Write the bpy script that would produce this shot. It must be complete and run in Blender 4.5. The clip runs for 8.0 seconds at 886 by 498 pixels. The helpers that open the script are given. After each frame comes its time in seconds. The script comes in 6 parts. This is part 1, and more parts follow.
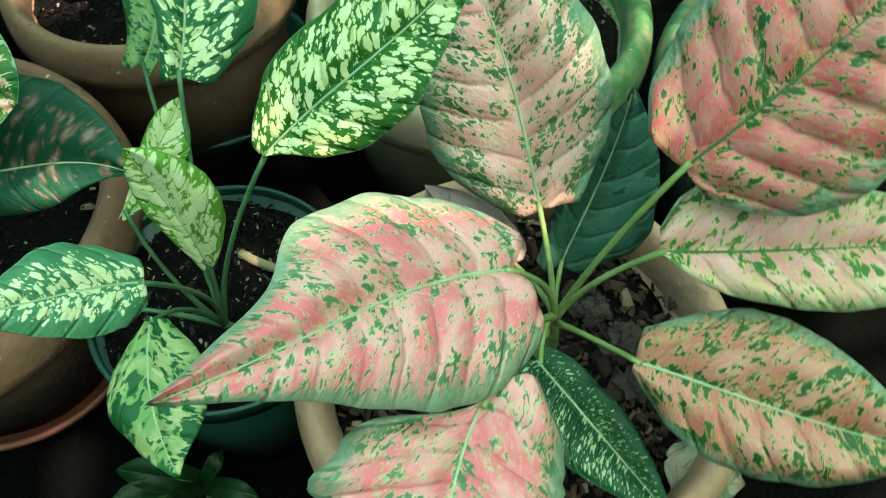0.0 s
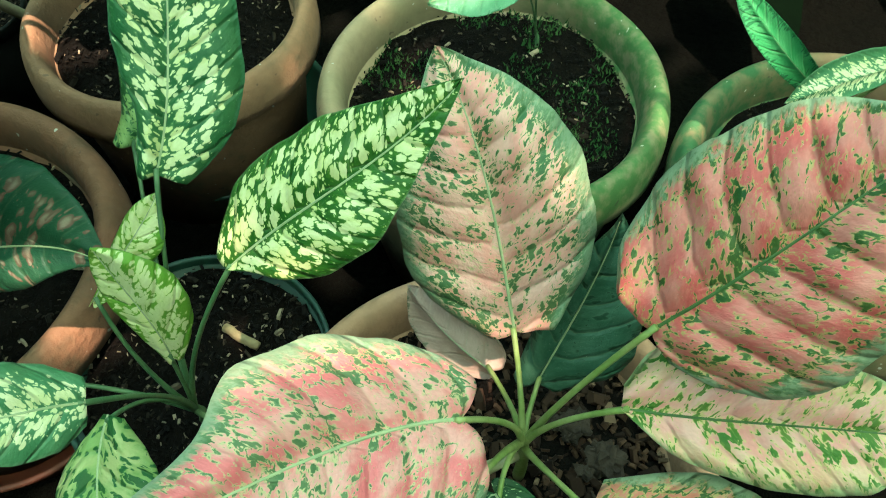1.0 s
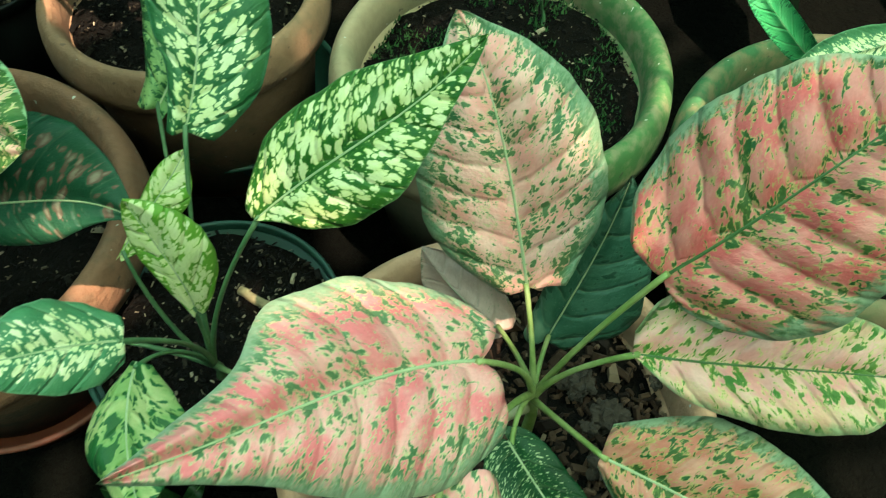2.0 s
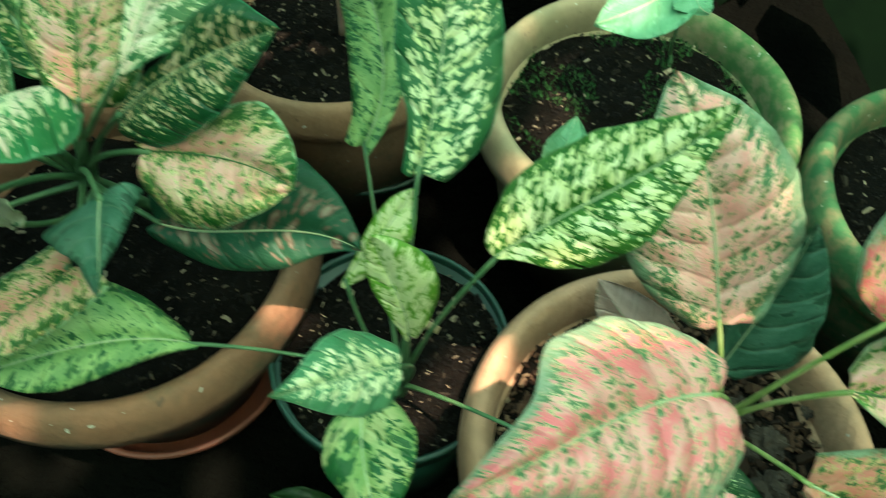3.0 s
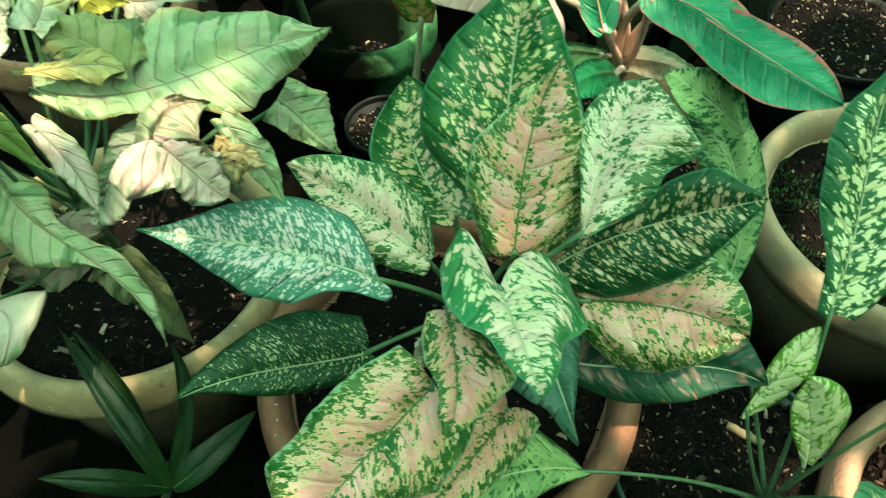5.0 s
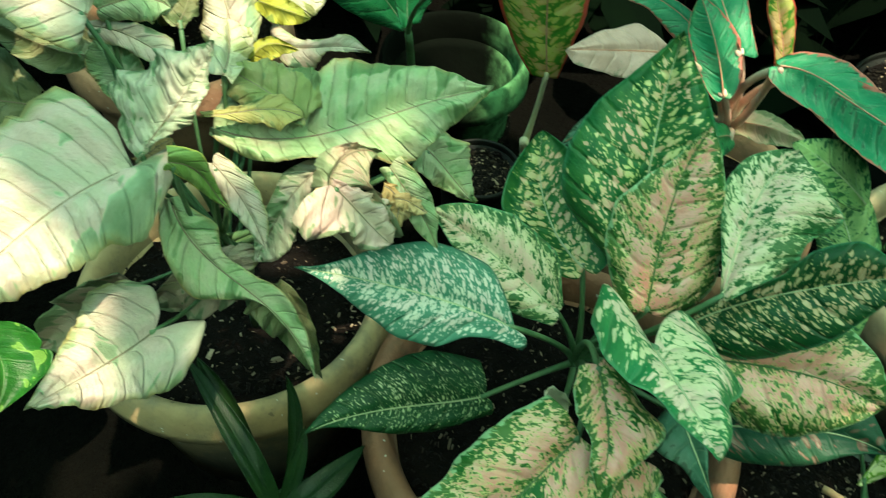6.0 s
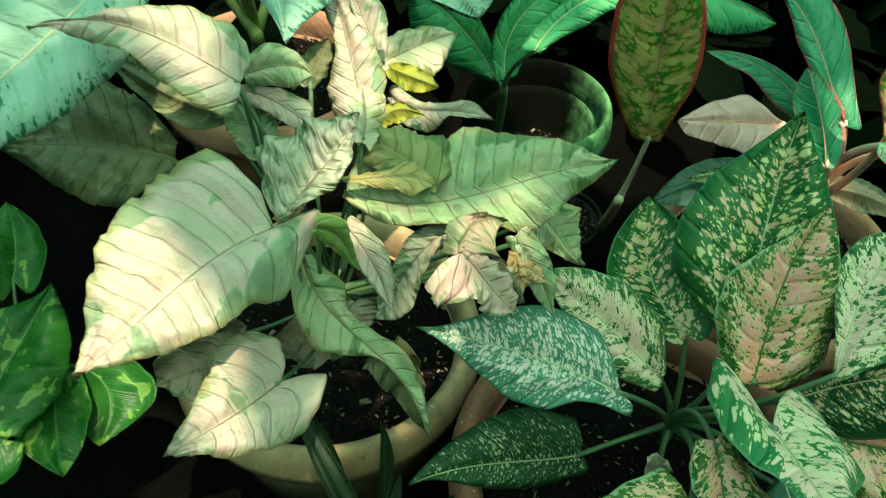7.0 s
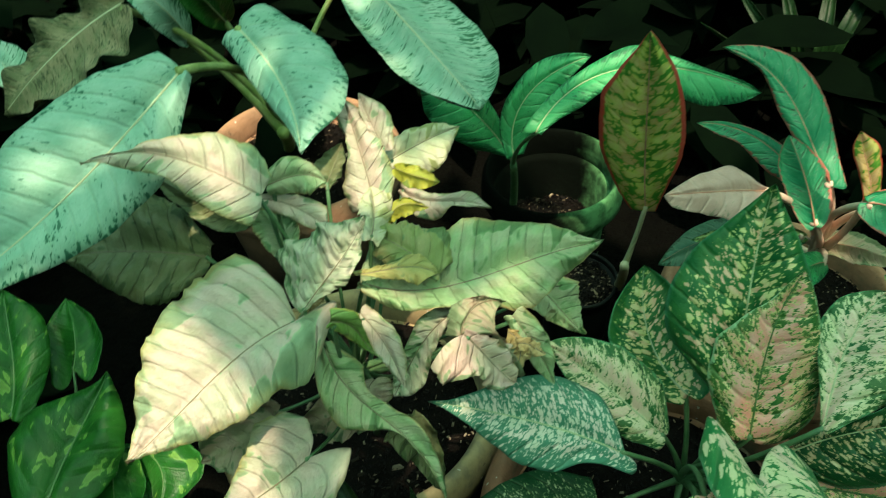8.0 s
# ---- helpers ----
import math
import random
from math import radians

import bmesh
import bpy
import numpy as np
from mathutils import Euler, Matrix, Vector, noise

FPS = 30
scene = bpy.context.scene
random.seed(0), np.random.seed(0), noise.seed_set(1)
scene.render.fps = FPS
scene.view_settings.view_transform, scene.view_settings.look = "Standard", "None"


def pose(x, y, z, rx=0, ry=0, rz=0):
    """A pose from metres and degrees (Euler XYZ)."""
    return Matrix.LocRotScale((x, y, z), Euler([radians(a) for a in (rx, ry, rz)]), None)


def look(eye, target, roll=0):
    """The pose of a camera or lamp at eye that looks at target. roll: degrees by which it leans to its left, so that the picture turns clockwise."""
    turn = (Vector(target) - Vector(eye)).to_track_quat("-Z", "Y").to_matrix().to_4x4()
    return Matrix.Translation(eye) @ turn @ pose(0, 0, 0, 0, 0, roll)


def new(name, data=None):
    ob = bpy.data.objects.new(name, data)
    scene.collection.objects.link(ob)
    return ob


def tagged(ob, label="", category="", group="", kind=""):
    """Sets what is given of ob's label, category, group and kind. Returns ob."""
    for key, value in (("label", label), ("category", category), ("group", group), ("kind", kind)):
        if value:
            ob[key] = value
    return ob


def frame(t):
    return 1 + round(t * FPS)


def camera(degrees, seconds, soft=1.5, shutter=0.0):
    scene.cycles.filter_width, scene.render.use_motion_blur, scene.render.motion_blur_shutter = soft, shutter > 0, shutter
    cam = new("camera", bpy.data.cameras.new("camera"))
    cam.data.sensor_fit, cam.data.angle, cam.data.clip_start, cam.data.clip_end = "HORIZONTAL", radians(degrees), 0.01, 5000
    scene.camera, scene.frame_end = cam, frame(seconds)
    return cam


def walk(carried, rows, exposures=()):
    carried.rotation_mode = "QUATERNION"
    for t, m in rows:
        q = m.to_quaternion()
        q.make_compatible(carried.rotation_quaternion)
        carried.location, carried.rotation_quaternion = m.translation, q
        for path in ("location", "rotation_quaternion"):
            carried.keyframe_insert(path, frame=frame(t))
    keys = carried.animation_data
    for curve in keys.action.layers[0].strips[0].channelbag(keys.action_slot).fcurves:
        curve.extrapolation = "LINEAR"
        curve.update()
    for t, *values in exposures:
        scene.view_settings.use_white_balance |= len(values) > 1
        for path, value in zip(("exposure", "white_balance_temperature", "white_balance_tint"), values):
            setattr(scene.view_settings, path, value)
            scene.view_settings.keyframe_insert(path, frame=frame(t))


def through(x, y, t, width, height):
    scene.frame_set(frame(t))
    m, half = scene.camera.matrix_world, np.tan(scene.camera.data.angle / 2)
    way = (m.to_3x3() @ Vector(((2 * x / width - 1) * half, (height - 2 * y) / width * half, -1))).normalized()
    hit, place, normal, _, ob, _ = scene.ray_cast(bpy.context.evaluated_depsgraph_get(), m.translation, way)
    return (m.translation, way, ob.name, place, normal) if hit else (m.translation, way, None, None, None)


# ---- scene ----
cam = camera(57.9, 8.0, soft=1.0, shutter=0.4)
PATH = [
    (0, (0.038, 0.028, 0.769), (-0.032, 0.845, -0.487), -0.5),
    (0.5, (0.064, 0.068, 0.777), (-0.073, 0.864, -0.487), 0.6),
    (1, (0.074, 0.099, 0.795), (-0.075, 0.921, -0.451), -0.3),
    (1.2, (0.075, 0.098, 0.796), (-0.069, 0.925, -0.447), 0.1),
    (2.3, (0.042, 0.047, 0.803), (-0.090, 0.862, -0.451), 1.9),
    (2.5, (0.017, 0.037, 0.809), (-0.120, 0.852, -0.442), 2.4),
    (3, (-0.080, 0.027, 0.846), (-0.211, 0.856, -0.398), 3.1),
    (3.5, (-0.206, 0.025, 0.867), (-0.322, 0.877, -0.361), 0.6),
    (4, (-0.283, 0.019, 0.882), (-0.375, 0.886, -0.339), 1.2),
    (4.5, (-0.346, 0.009, 0.896), (-0.476, 0.898, -0.306), 0.9),
    (4.7, (-0.359, 0.005, 0.902), (-0.515, 0.897, -0.294), 0.2),
    (5.8, (-0.463, -0.017, 0.931), (-0.628, 0.911, -0.235), 3.9),
    (6, (-0.476, -0.022, 0.933), (-0.673, 0.915, -0.222), 3.1),
    (6.5, (-0.514, -0.019, 0.942), (-0.740, 0.921, -0.206), 3.6),
    (7, (-0.539, -0.026, 0.964), (-0.808, 0.921, -0.168), 2.7),
    (7.5, (-0.534, -0.043, 0.995), (-0.878, 0.916, -0.106), -0.3),
    (8, (-0.500, -0.039, 1.028), (-0.874, 0.947, -0.039), -4.1),
]
walk(cam, [(t, look(eye, target, roll)) for t, eye, target, roll in PATH], exposures=[(0, 3.5, 5950, 10), (0.5, 3.5, 5950, 10), (1, 3.5, 6400, 9), (4.5, 3.52, 6500, 3), (6, 3.18, 6500, 2), (7, 2.9, 6500, 2), (8, 2.74, 6500, 2)])

# ---------------------------------------------------------------- light
world = bpy.data.worlds.new("world")
scene.world = world
world.use_nodes = True
wn, wl = world.node_tree.nodes, world.node_tree.links
wn.clear()
sky = wn.new("ShaderNodeTexSky")
sky.sky_type, sky.sun_disc = "NISHITA", False
sky.sun_elevation, sky.sun_rotation = radians(72), radians(135)
tint = wn.new("ShaderNodeMix")
tint.data_type, tint.blend_type = "RGBA", "MULTIPLY"
tint.inputs[0].default_value = 1.0
tint.inputs[7].default_value = (0.80, 1.0, 0.56, 1)
back = wn.new("ShaderNodeBackground")
back.inputs[1].default_value = 0.15
wout = wn.new("ShaderNodeOutputWorld")
wl.new(sky.outputs[0], tint.inputs[6])
wl.new(tint.outputs[2], back.inputs[0])
wl.new(back.outputs[0], wout.inputs[0])
sun = new("sun", bpy.data.lights.new("sun", "SUN"))
sun.data.energy, sun.data.angle, sun.data.color = 1.3, radians(0.6), (1.0, 0.77, 0.61)
SUN_WAY = Vector((-0.2185, 0.2185, -0.951)).normalized()
sun.matrix_world = look((0, 0, 4), Vector((0, 0, 4)) + SUN_WAY)


# ---------------------------------------------------------------- materials
class Nodes:
    """A material under construction, with short calls for its nodes."""

    def __init__(self, name):
        self.mat = bpy.data.materials.new(name)
        self.mat.use_nodes = True
        self.tree = self.mat.node_tree
        self.tree.nodes.clear()

    def add(self, kind, **values):
        node = self.tree.nodes.new(kind)
        for key, value in values.items():
            setattr(node, key, value)
        return node

    def put(self, value, socket):
        if isinstance(value, (int, float)):
            socket.default_value = value
        elif isinstance(value, tuple):
            socket.default_value = value if len(value) == len(socket.default_value) else (*value, 1)
        else:
            self.tree.links.new(value, socket)

    def maths(self, op, a, b=0.0, c=0.0):
        node = self.add("ShaderNodeMath", operation=op)
        for i, v in enumerate((a, b, c)):
            self.put(v, node.inputs[i])
        return node.outputs[0]

    def mix(self, fac, a, b, blend="MIX"):
        node = self.add("ShaderNodeMix", data_type="RGBA", blend_type=blend)
        self.put(fac, node.inputs[0])
        self.put(a, node.inputs[6])
        self.put(b, node.inputs[7])
        return node.outputs[2]

    def ramp(self, value, low, high):
        node = self.add("ShaderNodeMapRange", interpolation_type="SMOOTHSTEP")
        self.put(value, node.inputs[0])
        self.put(low, node.inputs[1])
        self.put(high, node.inputs[2])
        return node.outputs[0]

    def noise(self, vector, scale, detail=3.0, rough=0.55, warp=0.0):
        node = self.add("ShaderNodeTexNoise")
        self.put(vector, node.inputs["Vector"])
        node.inputs["Scale"].default_value, node.inputs["Detail"].default_value = scale, detail
        node.inputs["Roughness"].default_value, node.inputs["Distortion"].default_value = rough, warp
        return node.outputs[0]

    def vec(self, op, a, b):
        node = self.add("ShaderNodeVectorMath", operation=op)
        self.put(a, node.inputs[0])
        self.put(b, node.inputs[1])
        return node.outputs[0]

    def surface(self, colour, rough, bump=None, strength=0.3, distance=0.002, through=None, share=0.25, specular=0.5):
        b = self.add("ShaderNodeBsdfPrincipled")
        self.put(colour, b.inputs["Base Color"])
        self.put(rough, b.inputs["Roughness"])
        b.inputs["Specular IOR Level"].default_value = specular
        if bump is not None:
            k = self.add("ShaderNodeBump")
            k.inputs["Strength"].default_value, k.inputs["Distance"].default_value = strength, distance
            self.put(bump, k.inputs["Height"])
            self.tree.links.new(k.outputs[0], b.inputs["Normal"])
        out = self.add("ShaderNodeOutputMaterial")
        end = b.outputs[0]
        if through is not None:
            tr = self.add("ShaderNodeBsdfTranslucent")
            self.put(through, tr.inputs[0])
            m = self.add("ShaderNodeMixShader")
            m.inputs[0].default_value = share
            self.tree.links.new(end, m.inputs[1])
            self.tree.links.new(tr.outputs[0], m.inputs[2])
            end = m.outputs[0]
        self.tree.links.new(end, out.inputs[0])
        return self.mat


def leaf_material(name, main, second, green, fleck, amount=0.5, flecks=0.35, edge=0.35, rim=None, size=120.0,
                  stretch=1.5, rib=0.0, rough=0.40, share=0.20, veins=0.25, detail=3.0, margin=0.16, rim_at=0.93, spots=0.0, ragged=0.22,
                  fringe=0.32, band=0.0, shine=0.22, blister=0.0, wash=0.0, worms=0.0):
    """A variegated leaf. main, second: the two tints of the light field; green: the blotches and the margin; fleck: the
    tint round them and of small marks; amount, flecks: how much of each; edge: width of the margin; rim: its outermost colour.
    spots: instead of blotches, light spots on green, this much of it covered; band: how closed the margin's tint is;
    blister: how strongly the face is raised between its smallest veins; wash: how far the light field turns to fleck outwards;
    worms: how much of the blotches runs together into winding marks."""
    n = Nodes(name)
    pat = n.add("ShaderNodeUVMap", uv_map="pattern").outputs[0]
    own = n.add("ShaderNodeUVMap", uv_map="place").outputs[0]
    rnd = n.add("ShaderNodeObjectInfo").outputs["Random"]
    shift = n.maths("MULTIPLY", rnd, 7.0)
    comb = n.add("ShaderNodeCombineXYZ")
    n.put(shift, comb.inputs[0])
    n.put(shift, comb.inputs[1])
    pos = n.vec("ADD", pat, comb.outputs[0])
    along = n.vec("MULTIPLY", pos, (1.0, stretch, 1.0))
    sep = n.add("ShaderNodeSeparateXYZ")
    n.put(own, sep.inputs[0])
    side = n.maths("ABSOLUTE", n.maths("MULTIPLY_ADD", sep.outputs[0], 2.0, -1.0))
    near_edge = n.ramp(side, 1.0 - edge * 1.7, 1.02)
    near_tip = n.ramp(sep.outputs[1], 0.82, 1.0)
    near_rib = n.ramp(side, 0.14, 0.02)
    small = n.noise(along, size * 2.6, 3.0, 0.6, 0.4)
    broad = n.noise(pos, 30.0, 2.0)
    field = n.mix(n.ramp(n.noise(pos, 45.0, 3.0), 0.38, 0.62), main, second)
    if wash:
        outward = n.maths("ADD", side, n.maths("MULTIPLY_ADD", n.noise(pos, 75.0, 4.0, 0.65), 1.3, -0.65))
        outward = n.maths("ADD", outward, n.maths("MULTIPLY", near_rib, 0.4))
        field = n.mix(n.maths("MULTIPLY", n.ramp(outward, 0.36, 0.66), wash), field, fleck)
    tone = n.mix(n.ramp(n.noise(pos, 60.0, 2.0), 0.35, 0.65), green, n.mix(0.18, green, fleck))
    bias = n.maths("ADD", n.maths("MULTIPLY", near_edge, margin), n.maths("MULTIPLY", near_tip, 0.10))
    bias = n.maths("ADD", bias, n.maths("MULTIPLY", near_rib, rib))
    if spots:
        wob = n.add("ShaderNodeTexNoise")
        n.put(along, wob.inputs["Vector"])
        wob.inputs["Scale"].default_value, wob.inputs["Detail"].default_value = size * 0.9, 2.0
        bent = n.vec("ADD", along, n.vec("MULTIPLY", n.vec("SUBTRACT", wob.outputs[1], (0.5, 0.5, 0.5)), (1.3 / size, 1.3 / size, 0.0)))
        lights = None
        for scale, cover in ((size, spots), (size * 1.9, spots * 0.72)):
            vor = n.add("ShaderNodeTexVoronoi", voronoi_dimensions="2D")
            n.put(bent, vor.inputs["Vector"])
            vor.inputs["Scale"].default_value = scale
            draw = n.add("ShaderNodeSeparateXYZ")
            n.put(vor.outputs["Color"], draw.inputs[0])
            radius = n.maths("MULTIPLY_ADD", draw.outputs[0], 0.70 * cover, 0.30 * cover - 0.10)
            radius = n.maths("SUBTRACT", radius, n.maths("MULTIPLY", bias, 1.7))
            radius = n.maths("ADD", radius, n.maths("MULTIPLY_ADD", broad, 0.5, -0.25))
            gap = n.maths("SUBTRACT", radius, vor.outputs["Distance"])
            lights = gap if lights is None else n.maths("MAXIMUM", lights, gap)
        big = small
        dash = n.ramp(n.noise(along, size * 1.7, 3.0, 0.6, 0.5), 0.60, 0.66)
        value = n.maths("SUBTRACT", lights, n.maths("MULTIPLY", dash, 0.10))
        colour = n.mix(n.maths("MULTIPLY", n.ramp(value, -0.14, 0.0), 0.45), tone, fleck)
        colour = n.mix(n.ramp(value, -0.015, 0.045), colour, field)
        colour = n.mix(n.maths("MULTIPLY", n.ramp(value, 0.02, 0.30), 0.35), colour, n.mix(0.5, field, (0.80, 0.78, 0.55)))
    else:
        big = n.noise(along, size, detail, 0.62, 0.35)
        wob = n.add("ShaderNodeTexNoise")
        n.put(along, wob.inputs["Vector"])
        wob.inputs["Scale"].default_value, wob.inputs["Detail"].default_value = size * 1.1, 2.0
        bent = n.vec("ADD", along, n.vec("MULTIPLY", n.vec("SUBTRACT", wob.outputs[1], (0.5, 0.5, 0.5)), (1.7 / size, 1.7 / size, 0.0)))
        value = None
        for scale, cover in ((size, amount), (size * 2.1, amount * 0.80)):
            vor = n.add("ShaderNodeTexVoronoi", voronoi_dimensions="2D")
            n.put(bent, vor.inputs["Vector"])
            vor.inputs["Scale"].default_value = scale
            draw = n.add("ShaderNodeSeparateXYZ")
            n.put(vor.outputs["Color"], draw.inputs[0])
            radius = n.maths("MULTIPLY_ADD", draw.outputs[0], 1.0 * cover, 0.10 * cover - 0.16)
            radius = n.maths("ADD", radius, n.maths("ADD", n.maths("MULTIPLY", bias, 1.6), n.maths("MULTIPLY_ADD", broad, 1.0, -0.50)))
            gap = n.maths("SUBTRACT", radius, vor.outputs["Distance"])
            value = gap if value is None else n.maths("MAXIMUM", value, gap)
        if worms:
            wind = n.maths("ABSOLUTE", n.maths("SUBTRACT", n.noise(bent, size * 0.50, 3.0, 0.55), 0.5))
            run = n.maths("MULTIPLY_ADD", wind, -6.0, 0.13 * worms)
            run = n.maths("ADD", run, n.maths("ADD", n.maths("MULTIPLY", bias, 1.2), n.maths("MULTIPLY_ADD", n.noise(pos, 55.0, 3.0), 1.6, -0.93)))
            value = n.maths("MAXIMUM", value, run)
        value = n.maths("ADD", value, n.maths("MULTIPLY_ADD", small, ragged, -0.5 * ragged))
        blotch = n.ramp(value, -0.01, 0.03)
        broken = n.ramp(n.noise(along, size * 2.4, 3.0), 0.36, 0.56)
        halo = n.maths("MULTIPLY", n.ramp(value, -0.17, -0.03), broken)
        mark = n.ramp(small, 0.76 - 0.28 * flecks, 0.785 - 0.28 * flecks)
        colour = n.mix(n.maths("MULTIPLY", halo, fringe), field, fleck)
        colour = n.mix(n.maths("MULTIPLY", mark, 0.6), colour, fleck)
        tone = n.mix(n.ramp(value, 0.01, 0.12), n.mix(0.12, tone, fleck), n.mix(0.30, tone, (0.004, 0.02, 0.006)))
        colour = n.mix(blotch, colour, tone)
    if band and rim is not None:
        outer = n.maths("ADD", side, n.maths("MULTIPLY_ADD", big, 0.55, -0.275))
        colour = n.mix(n.maths("MULTIPLY", n.ramp(outer, 1.0 - edge * 0.75, 1.0 - edge * 0.18), band), colour, n.mix(n.ramp(small, 0.40, 0.60), rim, n.mix(0.5, rim, green)))
    if rim is not None:
        colour = n.mix(n.ramp(n.maths("ADD", side, n.maths("MULTIPLY_ADD", big, 0.5 if not spots else 0.12, -0.25 if not spots else -0.06)), rim_at, rim_at + 0.06), colour, rim)
    vsep = n.add("ShaderNodeSeparateXYZ")
    n.put(n.add("ShaderNodeUVMap", uv_map="vein").outputs[0], vsep.inputs[0])
    sway = 0.34 if veins < 1.0 else 0.14
    off = n.maths("MULTIPLY_ADD", n.noise(pos, 70.0, 2.0), sway, -0.5 * sway)
    course = n.maths("ADD", vsep.outputs[0], off)
    fold = n.maths("MULTIPLY", n.maths("ABSOLUTE", n.maths("SUBTRACT", n.maths("FRACT", course), 0.5)), 2.0)
    fine = n.maths("SINE", n.maths("MULTIPLY", course, 2 * math.pi * 4.0))
    inside = n.ramp(side, 0.98, 0.80)
    line = n.maths("MULTIPLY", n.ramp(fold, 0.90 if veins < 1.0 else 0.93, 1.0), inside)
    colour = n.mix(n.maths("MULTIPLY", line, min(0.27, veins * 0.75)), colour, n.mix(0.55 if veins < 1.0 else 0.50, colour, (0.40, 0.48, 0.26) if veins < 1.0 else (0.13, 0.12, 0.06)))
    grain = n.noise(pos, 520.0, 3.0)
    colour = n.mix(n.maths("MULTIPLY_ADD", grain, 0.45, -0.10), colour, n.mix(0.6, colour, (0.01, 0.03, 0.01)))
    dust = n.maths("MULTIPLY", n.ramp(n.noise(pos, 900.0, 2.0), 0.66, 0.74), n.ramp(n.noise(pos, 25.0, 2.0), 0.45, 0.65))
    colour = n.mix(n.maths("MULTIPLY", dust, 0.35), colour, (0.62, 0.64, 0.55))
    bump = n.maths("ADD", n.maths("MULTIPLY", n.ramp(fold, 0.72 if veins < 1.0 else 0.84, 1.0), -1.3 * min(1.0, veins * 5)), n.maths("MULTIPLY", grain, 0.40))
    bump = n.maths("ADD", bump, n.maths("MULTIPLY", fine, 0.05 + 0.02 * veins))
    bump = n.maths("ADD", bump, n.maths("MULTIPLY", n.noise(pos, 130.0, 3.0), 1.0))
    if veins >= 1.0:
        crease = n.maths("ABSOLUTE", n.maths("SUBTRACT", n.noise(pos, 75.0, 4.0, 0.6, 0.6), 0.5))
        bump = n.maths("ADD", bump, n.maths("MULTIPLY", n.ramp(crease, 0.0, 0.14), 0.22))
    if blister:
        cell = n.add("ShaderNodeTexVoronoi", voronoi_dimensions="2D", feature="SMOOTH_F1")
        n.put(along, cell.inputs["Vector"])
        cell.inputs["Scale"].default_value = 105.0
        hump = n.ramp(cell.outputs["Distance"], 0.62, 0.10)
        bump = n.maths("ADD", bump, n.maths("MULTIPLY", hump, 3.2 * blister))
        # crests lightened in the colour, as the sun would on the raised parts
        colour = n.mix(n.maths("MULTIPLY", n.ramp(hump, 0.5, 0.9), 0.45 * blister), colour, main)
    lit = n.mix(1.0, colour, (1.0, 1.0, 0.55), "MULTIPLY")
    rgh = n.maths("MULTIPLY_ADD", n.noise(pos, 60.0, 2.0), 0.22, rough - 0.11)
    return n.surface(colour, rgh, bump, 0.5 if veins < 1.0 else 0.65, 0.0016, through=lit, share=share, specular=shine)


